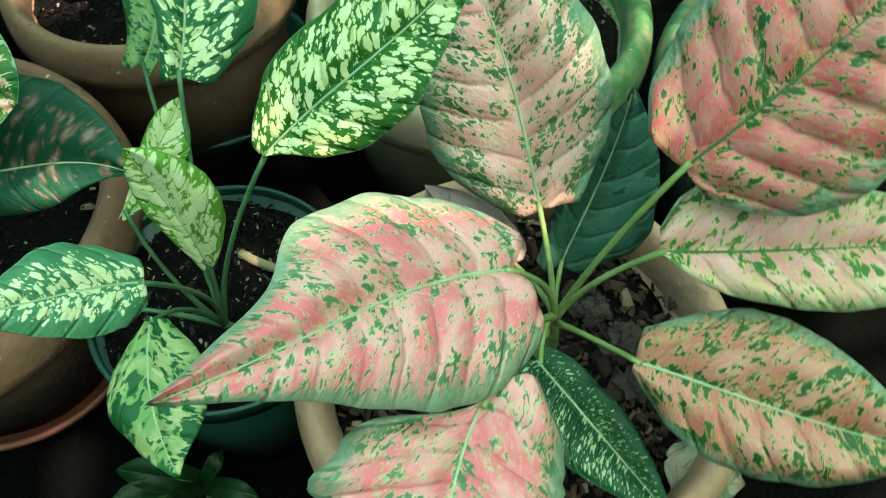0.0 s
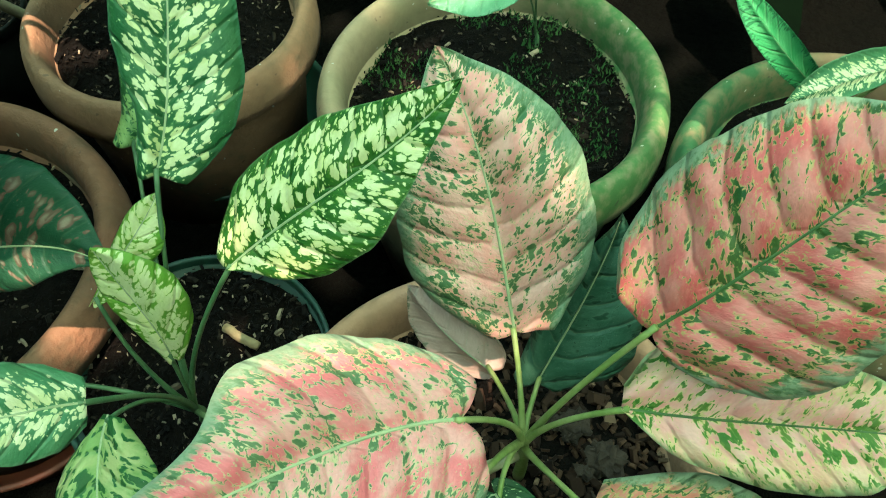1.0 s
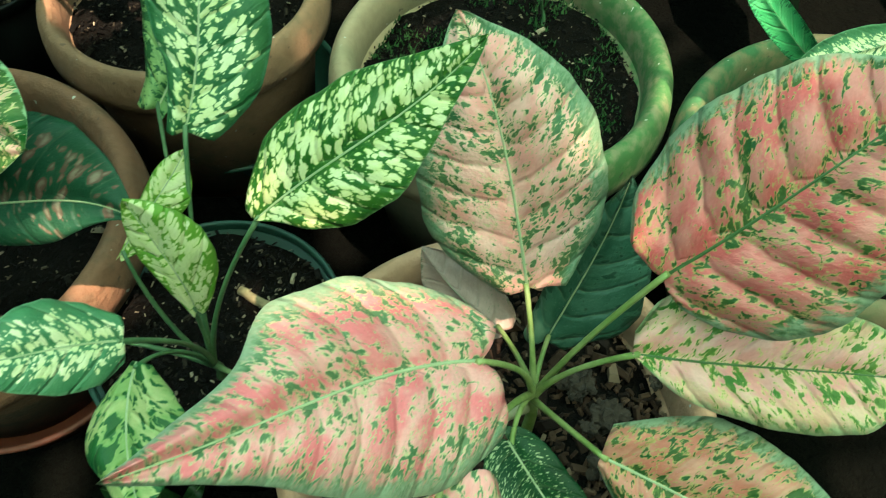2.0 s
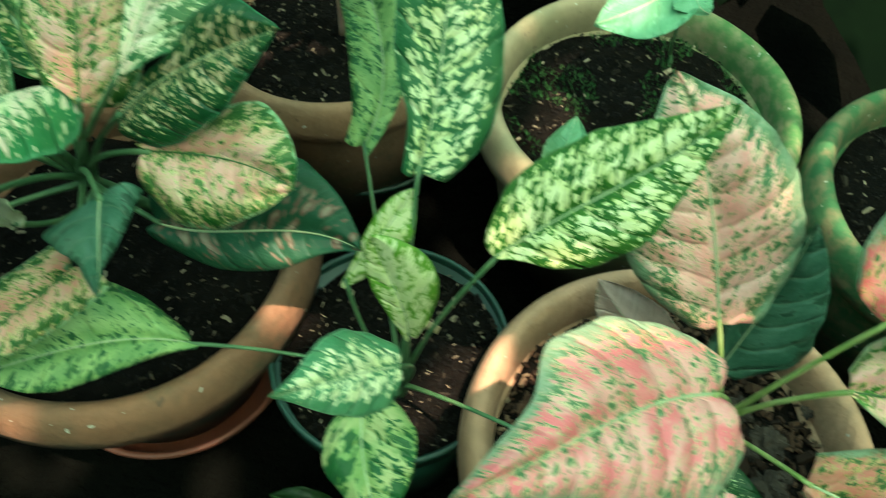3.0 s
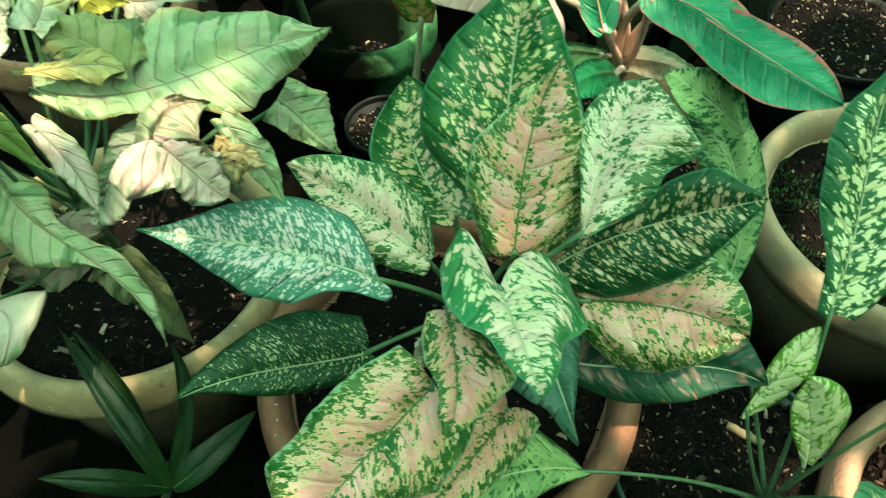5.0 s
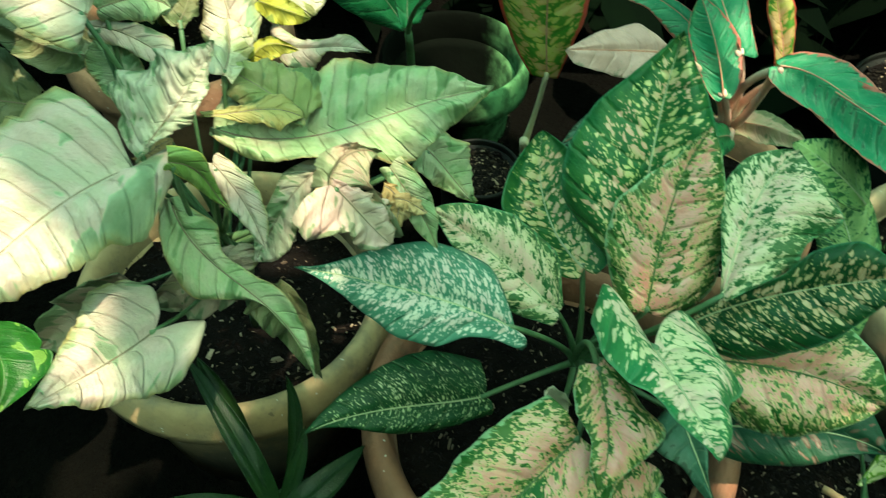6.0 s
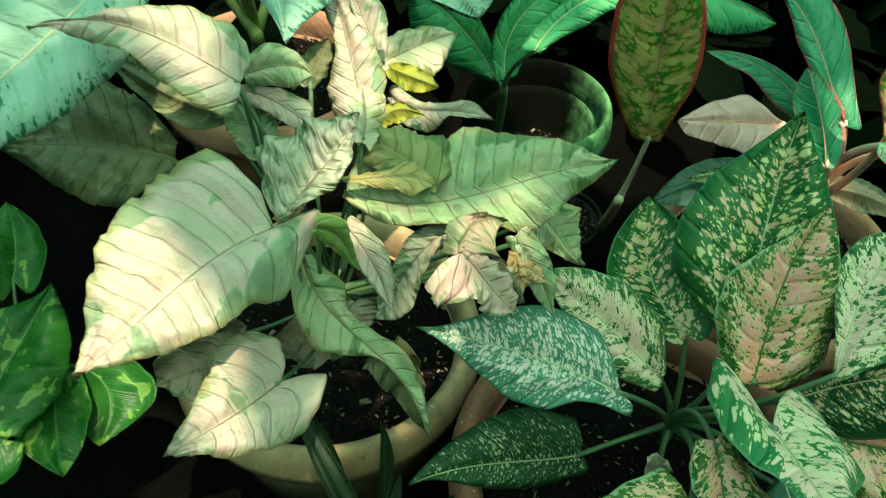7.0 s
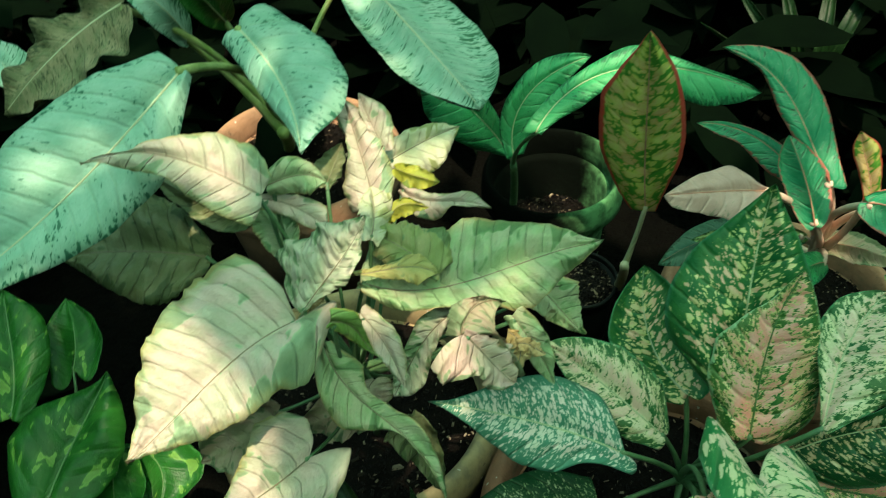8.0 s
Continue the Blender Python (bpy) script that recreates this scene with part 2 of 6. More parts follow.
PINK, ROSE = (0.77, 0.36, 0.315), (0.75, 0.18, 0.19)
LEAVES = {
    "pink": leaf_material("pink_leaf", PINK, ROSE, (0.105, 0.225, 0.095), (0.50, 0.50, 0.24), 0.34, 0.2, 0.34, (0.27, 0.35, 0.22), rib=0.06, size=140, stretch=1.2, detail=4.0, fringe=0.9, band=0.92, ragged=0.34, margin=0.12, worms=1.0),
    "pinkdeep": leaf_material("rose_leaf", (0.62, 0.22, 0.18), (0.56, 0.11, 0.10), (0.022, 0.095, 0.018), (0.34, 0.40, 0.11), 0.38, 0.2, 0.26, (0.26, 0.35, 0.21), rib=0.1, size=120, stretch=1.3, detail=4.0, fringe=0.7, band=0.92, ragged=0.34, margin=0.12, worms=0.9),
    "pinkrust": leaf_material("rust_leaf", (0.58, 0.26, 0.175), (0.52, 0.16, 0.105), (0.022, 0.095, 0.018), (0.34, 0.40, 0.11), 0.46, 0.2, 0.26, (0.26, 0.35, 0.21), rib=0.1, size=120, stretch=1.3, detail=4.0, fringe=0.7, band=0.92, ragged=0.34, margin=0.12, worms=1.0),
    "pinkpale": leaf_material("pale_pink_leaf", (0.74, 0.42, 0.35), (0.70, 0.30, 0.26), (0.07, 0.22, 0.025), (0.52, 0.52, 0.17), 0.36, 0.25, 0.28, (0.42, 0.50, 0.26), rib=0.1, size=108, stretch=1.4, detail=4.0, fringe=0.7, band=0.55, ragged=0.16, margin=0.1, wash=0.3, worms=1.0),
    "pinkpeach": leaf_material("peach_leaf", (0.80, 0.45, 0.37), (0.76, 0.32, 0.27), (0.055, 0.17, 0.06), (0.48, 0.50, 0.22), 0.44, 0.2, 0.36, (0.24, 0.34, 0.20), rib=0.04, size=142, stretch=1.2, detail=4.0, fringe=0.7, band=0.92, ragged=0.34, margin=0.14, worms=0.9),
    "mottledeep": leaf_material("mottled_deep_leaf", (0.44, 0.38, 0.18), (0.40, 0.28, 0.15), (0.006, 0.05, 0.014), (0.04, 0.15, 0.03), edge=0.30, rim=(0.04, 0.17, 0.08), size=130, stretch=1.6, spots=0.6, margin=0.20),
    "fadedpink": leaf_material("faded_pink_leaf", (0.52, 0.36, 0.29), (0.46, 0.31, 0.25), (0.32, 0.30, 0.20), (0.40, 0.34, 0.25), 0.15, 0.2, 0.2),
    "dark": leaf_material("dark_leaf", (0.035, 0.115, 0.065), (0.06, 0.155, 0.095), (0.022, 0.08, 0.042), (0.11, 0.22, 0.14), 0.4, 0.1, 0.3, veins=0.3, size=60, detail=5.0),
    "darkred": leaf_material("dark_red_leaf", (0.11, 0.085, 0.055), (0.14, 0.07, 0.05), (0.014, 0.065, 0.032), (0.035, 0.10, 0.05), edge=0.25, size=42, stretch=1.8, spots=0.62, margin=0.16, veins=0.12, rough=0.38, shine=0.16),
    "darkspot": leaf_material("dark_spotted_leaf", (0.30, 0.42, 0.20), (0.38, 0.46, 0.26), (0.010, 0.055, 0.018), (0.03, 0.12, 0.035), edge=0.2, stretch=2.2, size=170, spots=0.42, margin=0.10),
    "spot": leaf_material("spotted_leaf", (0.56, 0.61, 0.24), (0.66, 0.70, 0.36), (0.018, 0.10, 0.013), (0.13, 0.29, 0.03), edge=0.16, rim=(0.14, 0.27, 0.10), rib=0.15, stretch=1.3, margin=0.16, size=140, spots=0.78, rim_at=0.955),
    "spotpale": leaf_material("pale_spotted_leaf", (0.62, 0.68, 0.34), (0.72, 0.74, 0.44), (0.060, 0.20, 0.085), (0.20, 0.36, 0.17), edge=0.34, rim=(0.14, 0.30, 0.15), rib=0.05, stretch=1.3, margin=0.34, size=185, spots=0.74),
    "spottall": leaf_material("tall_spotted_leaf", (0.58, 0.65, 0.28), (0.66, 0.72, 0.40), (0.022, 0.115, 0.036), (0.14, 0.29, 0.11), edge=0.26, rim=(0.06, 0.20, 0.09), rib=0.10, stretch=1.2, margin=0.20, size=120, spots=0.72),
    "spotyoung": leaf_material("marbled_young_leaf", (0.22, 0.36, 0.11), (0.44, 0.48, 0.20), (0.016, 0.13, 0.035), (0.14, 0.30, 0.07), 0.8, 0.25, 0.24, size=75, stretch=1.2, detail=5.0, margin=0.05, fringe=0.6, ragged=0.45),
    "spotlime": leaf_material("lime_spotted_leaf", (0.62, 0.70, 0.32), (0.70, 0.75, 0.42), (0.13, 0.33, 0.03), (0.38, 0.52, 0.12), edge=0.24, rim=(0.16, 0.34, 0.05), share=0.4, stretch=1.15, rib=0.04, size=135, spots=1.0, margin=0.22),
    "spotfaint": leaf_material("faint_spotted_leaf", (0.30, 0.46, 0.16), (0.18, 0.34, 0.11), (0.03, 0.15, 0.045), (0.10, 0.26, 0.08), 0.5, 0.35, 0.3),
    "mottlepink": leaf_material("mottled_pink_leaf", (0.69, 0.39, 0.31), (0.62, 0.27, 0.20), (0.012, 0.125, 0.014), (0.46, 0.54, 0.18), 0.4, 0.25, 0.40, rim=(0.26, 0.44, 0.22), rib=0.1, margin=0.2, size=168, detail=4.0, stretch=1.2, fringe=0.9, ragged=0.34, wash=0.25, worms=1.5),
    "mottlepale": leaf_material("mottled_pale_leaf", (0.60, 0.56, 0.37), (0.62, 0.45, 0.34), (0.014, 0.13, 0.03), (0.40, 0.52, 0.22), 0.4, 0.25, 0.40, rim=(0.10, 0.30, 0.13), stretch=1.3, margin=0.2, size=160, detail=4.0, fringe=0.6, ragged=0.34, wash=0.35, worms=1.4),
    "mottleheart": leaf_material("mottled_heart_leaf", (0.60, 0.62, 0.34), (0.66, 0.50, 0.36), (0.022, 0.18, 0.055), (0.16, 0.37, 0.11), edge=0.40, rim=(0.09, 0.30, 0.13), size=165, stretch=1.5, spots=0.96, margin=0.26),
    "mottledark": leaf_material("mottled_dark_leaf", (0.60, 0.37, 0.24), (0.50, 0.54, 0.20), (0.012, 0.105, 0.026), (0.12, 0.30, 0.06), edge=0.30, rim=(0.05, 0.20, 0.09), size=128, stretch=1.2, spots=0.61, margin=0.22),
    "silverspot": leaf_material("silver_spotted_leaf", (0.50, 0.56, 0.43), (0.58, 0.53, 0.45), (0.06, 0.21, 0.125), (0.12, 0.28, 0.19), edge=0.25, stretch=1.7, rim=(0.05, 0.17, 0.11), size=165, spots=0.66, margin=0.14),
    "pale": leaf_material("pale_arrow_leaf", (0.42, 0.42, 0.295), (0.50, 0.415, 0.33), (0.27, 0.41, 0.22), (0.47, 0.46, 0.34), 0.30, 0.10, 0.30, rim=(0.34, 0.33, 0.13), size=20, rough=0.55, veins=1.2, detail=5.0, rim_at=0.96, band=0.55, margin=0.20),
    "palegreen": leaf_material("green_arrow_leaf", (0.27, 0.40, 0.185), (0.36, 0.41, 0.235), (0.16, 0.31, 0.11), (0.34, 0.40, 0.25), 0.38, 0.12, 0.3, rim=(0.36, 0.32, 0.13), size=24, rough=0.55, veins=1.2, detail=5.0, rim_at=0.95, band=0.35),
    "cream": leaf_material("cream_arrow_leaf", (0.46, 0.48, 0.28), (0.50, 0.50, 0.34), (0.36, 0.40, 0.15), (0.46, 0.47, 0.30), 0.25, 0.2, 0.3, size=30, rough=0.55, veins=1.0, detail=5.0),
    "crinkle": leaf_material("crinkled_arrow_leaf", (0.34, 0.39, 0.25), (0.45, 0.43, 0.32), (0.17, 0.31, 0.13), (0.42, 0.43, 0.30), 0.44, 0.2, 0.2, size=60, rough=0.55, veins=1.2, detail=6.0, blister=1.0),
    "fadedgreen": leaf_material("faded_leaf", (0.145, 0.18, 0.075), (0.18, 0.20, 0.095), (0.10, 0.145, 0.055), (0.17, 0.20, 0.12), 0.40, 0.2, 0.3, size=24, veins=1.2, detail=6.0),
    "brownish": leaf_material("browning_leaf", (0.30, 0.30, 0.17), (0.36, 0.28, 0.19), (0.19, 0.26, 0.12), (0.36, 0.28, 0.21), 0.40, 0.10, 0.3, size=30, rough=0.6, veins=1.2, detail=5.0, margin=0.2),
    "blush": leaf_material("blushed_arrow_leaf", (0.55, 0.40, 0.33), (0.47, 0.40, 0.28), (0.24, 0.31, 0.16), (0.46, 0.36, 0.26), 0.36, 0.10, 0.34, size=26, rough=0.6, veins=1.0, detail=5.0, margin=0.26),
    "tan": leaf_material("withered_tan_leaf", (0.50, 0.37, 0.17), (0.40, 0.27, 0.10), (0.28, 0.20, 0.07), (0.56, 0.46, 0.26), 0.40, 0.2, 0.2, size=80, rough=0.7, veins=1.0, blister=0.6),
    "olive": leaf_material("olive_arrow_leaf", (0.20, 0.25, 0.08), (0.28, 0.29, 0.12), (0.14, 0.24, 0.09), (0.30, 0.30, 0.15), 0.40, 0.15, 0.3, rim=(0.34, 0.36, 0.20), size=26, rough=0.55, veins=1.2, rim_at=0.95),
    "ochre": leaf_material("ochre_leaf_edge", (0.38, 0.35, 0.12), (0.30, 0.31, 0.10), (0.24, 0.29, 0.10), (0.44, 0.40, 0.19), 0.35, 0.15, 0.3, size=40, rough=0.55, veins=1.0),
    "lime": leaf_material("lime_arrow_leaf", (0.17, 0.31, 0.06), (0.24, 0.36, 0.10), (0.11, 0.25, 0.05), (0.30, 0.40, 0.12), 0.35, 0.1, 0.3, rim=(0.50, 0.48, 0.10), size=30, rough=0.5, veins=0.6, rim_at=0.90),
    "silver": leaf_material("silver_leaf", (0.22, 0.42, 0.29), (0.28, 0.48, 0.35), (0.03, 0.17, 0.09), (0.14, 0.30, 0.21), 0.26, 0.14, 0.20, size=110, stretch=1.5, detail=6.0, margin=0.16, ragged=0.3),
    "silverdark": leaf_material("silver_green_leaf", (0.22, 0.40, 0.28), (0.30, 0.46, 0.34), (0.04, 0.17, 0.08), (0.14, 0.30, 0.20), 0.36, 0.12, 0.35, size=60, stretch=3.0, detail=5.0),
    "yellow": leaf_material("yellowing_leaf", (0.42, 0.42, 0.05), (0.36, 0.40, 0.07), (0.22, 0.32, 0.05), (0.48, 0.46, 0.12), 0.3, 0.2, 0.3, size=40, rough=0.5, share=0.4),
    "dry": leaf_material("dry_leaf", (0.24, 0.22, 0.12), (0.14, 0.17, 0.08), (0.05, 0.08, 0.03), (0.32, 0.27, 0.16), 0.5, 0.4, 0.2, rough=0.7, veins=1.2, stretch=4.0),
    "bright": leaf_material("bright_green_leaf", (0.04, 0.30, 0.10), (0.07, 0.35, 0.13), (0.02, 0.17, 0.06), (0.08, 0.38, 0.17), 0.30, 0.10, 0.30, size=80, stretch=3.0, detail=6.0, margin=0.28),
    "rededge": leaf_material("red_edged_leaf", (0.50, 0.56, 0.11), (0.52, 0.36, 0.13), (0.07, 0.26, 0.03), (0.26, 0.40, 0.07), edge=0.16, rim=(0.55, 0.09, 0.06), size=75, share=0.5, stretch=1.5, spots=0.8, margin=0.12, rim_at=0.86, veins=0.1),
    "redgreen": leaf_material("red_rimmed_leaf", (0.018, 0.21, 0.09), (0.05, 0.27, 0.12), (0.02, 0.13, 0.06), (0.24, 0.38, 0.24), 0.35, 0.28, 0.15, rim=(0.40, 0.13, 0.09), size=60, rim_at=0.90, detail=5.0, stretch=3.0, veins=0.25),
    "varieg": leaf_material("marbled_leaf", (0.011, 0.080, 0.009), (0.020, 0.115, 0.014), (0.17, 0.35, 0.06), (0.06, 0.19, 0.03), 0.36, 0.15, 0.2, size=34, stretch=0.6, detail=5.0, margin=0.0, veins=0.08, ragged=0.5),
    # strap green darkened: the shade these plants stand in is part of the colour
    "strap": leaf_material("shade_dark_strap_leaf", (0.007, 0.027, 0.006), (0.011, 0.035, 0.008), (0.005, 0.020, 0.005), (0.016, 0.042, 0.012), 0.4, 0.2, 0.2, stretch=0.3, veins=0.0),
    "seedling": leaf_material("seedling_leaf", (0.13, 0.34, 0.17), (0.17, 0.40, 0.22), (0.10, 0.32, 0.15), (0.30, 0.54, 0.36), 0.3, 0.2, 0.2, size=45),
}


def plain_material(name, colour, other, scale, rough, bump=0.3, distance=0.002, share=0.0, stain=None, stain_cut=0.55, specular=0.4, algae_or_lit=None):
    """Two tints in a noise pattern with fine grain; stain: a third colour in large uneven patches."""
    n = Nodes(name)
    pos = n.add("ShaderNodeTexCoord").outputs["Object"]
    col = n.mix(n.ramp(n.noise(pos, scale, 4.0), 0.35, 0.65), colour, other)
    # one side tinted: algae, and on the back pot its lit side against painted shade
    if algae_or_lit is not None:
        way, side_colour, low = algae_or_lit if len(algae_or_lit) == 3 else (*algae_or_lit, 0.40)
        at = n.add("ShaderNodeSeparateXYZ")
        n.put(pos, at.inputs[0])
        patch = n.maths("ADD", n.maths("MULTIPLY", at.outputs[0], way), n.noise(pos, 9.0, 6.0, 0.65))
        col = n.mix(n.ramp(patch, low, low + 0.45), col, n.mix(n.ramp(n.noise(pos, 60.0, 4.0), 0.4, 0.65), side_colour, n.mix(0.5, side_colour, col)))
    if stain is not None:
        col = n.mix(n.ramp(n.noise(pos, scale * 0.30, 6.0, 0.70), stain_cut, stain_cut + 0.12), col, stain)
        col = n.mix(n.ramp(n.noise(pos, scale * 5.0, 2.0), 0.70, 0.74), col, n.mix(0.5, col, (0.05, 0.04, 0.03)))
        col = n.mix(n.ramp(n.noise(pos, scale * 9.0, 1.0), 0.76, 0.79), col, (0.55, 0.52, 0.42))
    grain = n.noise(pos, scale * 7, 4.0, 0.6)
    col = n.mix(n.maths("MULTIPLY_ADD", grain, 0.5, -0.1), col, n.mix(0.7, col, (0.0, 0.0, 0.0)))
    high = n.maths("ADD", grain, n.maths("MULTIPLY", n.noise(pos, scale * 1.6, 3.0), 0.8))
    return n.surface(col, rough, high, bump, distance, through=col if share else None, share=share, specular=specular)


RIB = {
    "green": plain_material("green_rib", (0.30, 0.38, 0.19), (0.36, 0.43, 0.23), 60, 0.45),
    "deep": plain_material("deep_green_rib", (0.035, 0.10, 0.02), (0.06, 0.14, 0.035), 60, 0.45),
    "pale": plain_material("pale_rib", (0.42, 0.46, 0.26), (0.46, 0.50, 0.30), 60, 0.45),
    "dark": plain_material("dark_rib", (0.06, 0.15, 0.04), (0.08, 0.18, 0.05), 60, 0.45),
    "brown": plain_material("brown_rib", (0.16, 0.15, 0.08), (0.20, 0.16, 0.09), 60, 0.5),
    "rose": plain_material("rose_rib", (0.46, 0.24, 0.14), (0.40, 0.18, 0.11), 60, 0.45),
}
STALK = plain_material("green_stalk", (0.17, 0.27, 0.06), (0.30, 0.37, 0.13), 40, 0.45, share=0.1)
STALK_DARK = plain_material("dark_green_stalk", (0.06, 0.15, 0.06), (0.10, 0.20, 0.08), 40, 0.45, share=0.1)
STALK_PINK = plain_material("pink_stalk", (0.78, 0.50, 0.38), (0.70, 0.54, 0.38), 40, 0.45, share=0.1)
STALK_PALE = plain_material("pale_stalk", (0.38, 0.40, 0.22), (0.44, 0.40, 0.26), 40, 0.5, share=0.1)
# terracotta of the less lit pots, dimmed in its colour
CLAY_DIM = plain_material("dim_terracotta", (0.34, 0.185, 0.10), (0.27, 0.155, 0.085), 14, 0.85, 0.6, 0.004, stain=(0.18, 0.14, 0.075), stain_cut=0.52)
# brighter copy: sunlight on the pink plant's pot put into the colour
CLAY_LIT = plain_material("terracotta", (0.50, 0.275, 0.16), (0.40, 0.23, 0.13), 14, 0.85, 0.6, 0.004, stain=(0.22, 0.17, 0.09), stain_cut=0.52)
# redder copy for the large pot, darkened to stand for its shade
CLAY_RED = plain_material("shaded_red_terracotta", (0.27, 0.125, 0.065), (0.20, 0.105, 0.055), 14, 0.8, 0.6, 0.004, stain=(0.11, 0.085, 0.045), stain_cut=0.50)
CLAY_PALE = plain_material("weathered_clay", (0.40, 0.31, 0.15), (0.34, 0.25, 0.12), 14, 0.85, 0.4, 0.003, stain=(0.20, 0.17, 0.10), stain_cut=0.48)
CLAY_GREEN = plain_material("mossy_clay", (0.36, 0.27, 0.16), (0.30, 0.25, 0.14), 14, 0.85, 0.4, 0.003, stain=(0.20, 0.16, 0.08), stain_cut=0.52, algae_or_lit=(3.2, (0.058, 0.155, 0.042)))
CLAY_ALGAE = plain_material("algae_clay", (0.30, 0.175, 0.095), (0.23, 0.16, 0.085), 14, 0.85, 0.4, 0.003, stain=(0.20, 0.16, 0.08), stain_cut=0.52, algae_or_lit=(-3.2, (0.035, 0.125, 0.042)))
# black stands for deep shade, the green +x side for the lit mossy rim
CLAY_SHADE = plain_material("shade_black_mossy_clay", (0.0015, 0.003, 0.0015), (0.001, 0.002, 0.001), 14, 0.9, 0.4, 0.003, specular=0.05, algae_or_lit=(6.0, (0.11, 0.29, 0.115), 0.60))
PLASTIC_GREEN = plain_material("green_plastic", (0.010, 0.045, 0.030), (0.016, 0.055, 0.038), 10, 0.4, 0.1)
PLASTIC_BLACK = plain_material("black_plastic", (0.006, 0.008, 0.007), (0.009, 0.011, 0.009), 10, 0.5, 0.1, specular=0.15)
SAUCER_RED = plain_material("red_plastic", (0.22, 0.06, 0.035), (0.17, 0.05, 0.03), 12, 0.55, 0.2)
# soil colour held below real soil, so that shade under the leaves is painted in
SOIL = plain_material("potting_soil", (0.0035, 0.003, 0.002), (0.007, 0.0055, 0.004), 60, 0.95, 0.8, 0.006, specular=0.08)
# far darker than earth: the shade between the pots is in the base colour
GROUND = plain_material("shade_black_earth", (0.0008, 0.0011, 0.0006), (0.0016, 0.0018, 0.001), 9, 0.95, 0.8, 0.02, specular=0.05)


def chip_material(name, darkest, lightest, low, mid):
    n = Nodes(name)
    isl = n.add("ShaderNodeNewGeometry").outputs["Random Per Island"]
    ramp = n.add("ShaderNodeValToRGB")
    n.put(isl, ramp.inputs[0])
    el = ramp.color_ramp.elements
    el[0].color, el[1].color = (*darkest, 1), (*lightest, 1)
    el.new(0.68).color = (*low, 1)
    el.new(0.88).color = (*mid, 1)
    pos = n.add("ShaderNodeTexCoord").outputs["Object"]
    return n.surface(ramp.outputs[0], 0.9, n.noise(pos, 500, 3), 0.5, 0.001, specular=0.15)


# most crumbs darkened along with the soil for the same shade
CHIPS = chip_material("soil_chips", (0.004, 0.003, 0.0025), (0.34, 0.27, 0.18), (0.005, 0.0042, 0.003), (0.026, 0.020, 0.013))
CRUMBS = chip_material("soil_crumbs", (0.010, 0.006, 0.004), (0.22, 0.15, 0.09), (0.045, 0.024, 0.014), (0.085, 0.048, 0.028))
MOSS = plain_material("moss", (0.018, 0.065, 0.018), (0.04, 0.10, 0.03), 30, 0.9, 0.2, specular=0.1)
TWIG = plain_material("dry_twig", (0.34, 0.27, 0.13), (0.26, 0.20, 0.10), 40, 0.8, 0.4)
PEBBLE = plain_material("grey_clod", (0.060, 0.042, 0.027), (0.028, 0.020, 0.013), 60, 0.95, 0.7)


# ---------------------------------------------------------------- building helpers
def mesh_object(name, verts, faces, material, parent=None, label="", smooth=True):
    me = bpy.data.meshes.new(name)
    me.from_pydata(verts, [], faces)
    me.materials.append(material)
    if smooth:
        me.polygons.foreach_set("use_smooth", [True] * len(me.polygons))
    me.update()
    ob = new(name, me)
    if parent is not None:
        ob.parent = parent
    if label:
        ob["label"] = label
    return ob


def tube(path, radii, sides=8):
    """Vertices and faces of a closed tube along a path of points."""
    verts, faces = [], []
    ref = Vector((0.3, 0.1, 1.0)).normalized()
    for i, p in enumerate(path):
        d = (path[min(i + 1, len(path) - 1)] - path[max(i - 1, 0)]).normalized()
        if abs(d.dot(ref)) > 0.95:
            ref = Vector((1.0, 0.2, 0.0)).normalized()
        a = d.cross(ref).normalized()
        b = d.cross(a)
        for k in range(sides):
            w = 2 * math.pi * k / sides
            verts.append(p + radii[i] * (math.cos(w) * a + math.sin(w) * b))
    for i in range(len(path) - 1):
        for k in range(sides):
            j = (k + 1) % sides
            faces.append((i * sides + k, i * sides + j, (i + 1) * sides + j, (i + 1) * sides + k))
    faces.append(tuple(range(sides))[::-1])
    faces.append(tuple((len(path) - 1) * sides + k for k in range(sides)))
    return verts, faces


def curve3(a, c, b, u):
    return (1 - u) ** 2 * a + 2 * u * (1 - u) * c + u * u * b


PLANTS = {}


def plant(name, crown, soil, label, stalk, rib="green", thick=0.0035, category="potted plant"):
    """A plant: an Empty where it leaves the soil, and its short stem up to the crown, from which the stalks come."""
    base = Vector(soil)
    ob = tagged(new(name), label, category, "", "")
    ob.location = base
    top = Vector(crown) - base
    PLANTS[ob.name] = (Vector(crown), stalk, rib, thick)
    if top.length > 0.01:
        path = [curve3(Vector((0, 0, -0.01)), top * 0.5 + Vector((0.004, 0.003, 0)), top, i / 8) for i in range(9)]
        v, f = tube(path, [thick * (2.0 - 0.5 * i / 8) for i in range(9)], 9)
        mesh_object("stem", v, f, stalk, ob)
    return ob


def profile(u, p, f0, acute):
    """Half width along the leaf, 1 at its widest place p."""
    if u < p:
        return f0 + (1 - f0) * math.sin(0.5 * math.pi * (u / p) ** 0.62)
    g = (u - p) / (1 - p)
    return max(0.0, 1 - g ** 1.9) ** (0.92 * acute)


LEAF_COUNT = [0]
CRINKLED = ("pale", "palegreen", "cream", "crinkle", "fadedgreen", "brownish", "blush", "tan", "olive", "ochre", "lime", "yellow")
STATIONS = (0.0, 0.08, 0.2, 0.35, 0.5, 0.65, 0.8, 0.92, 1.0)


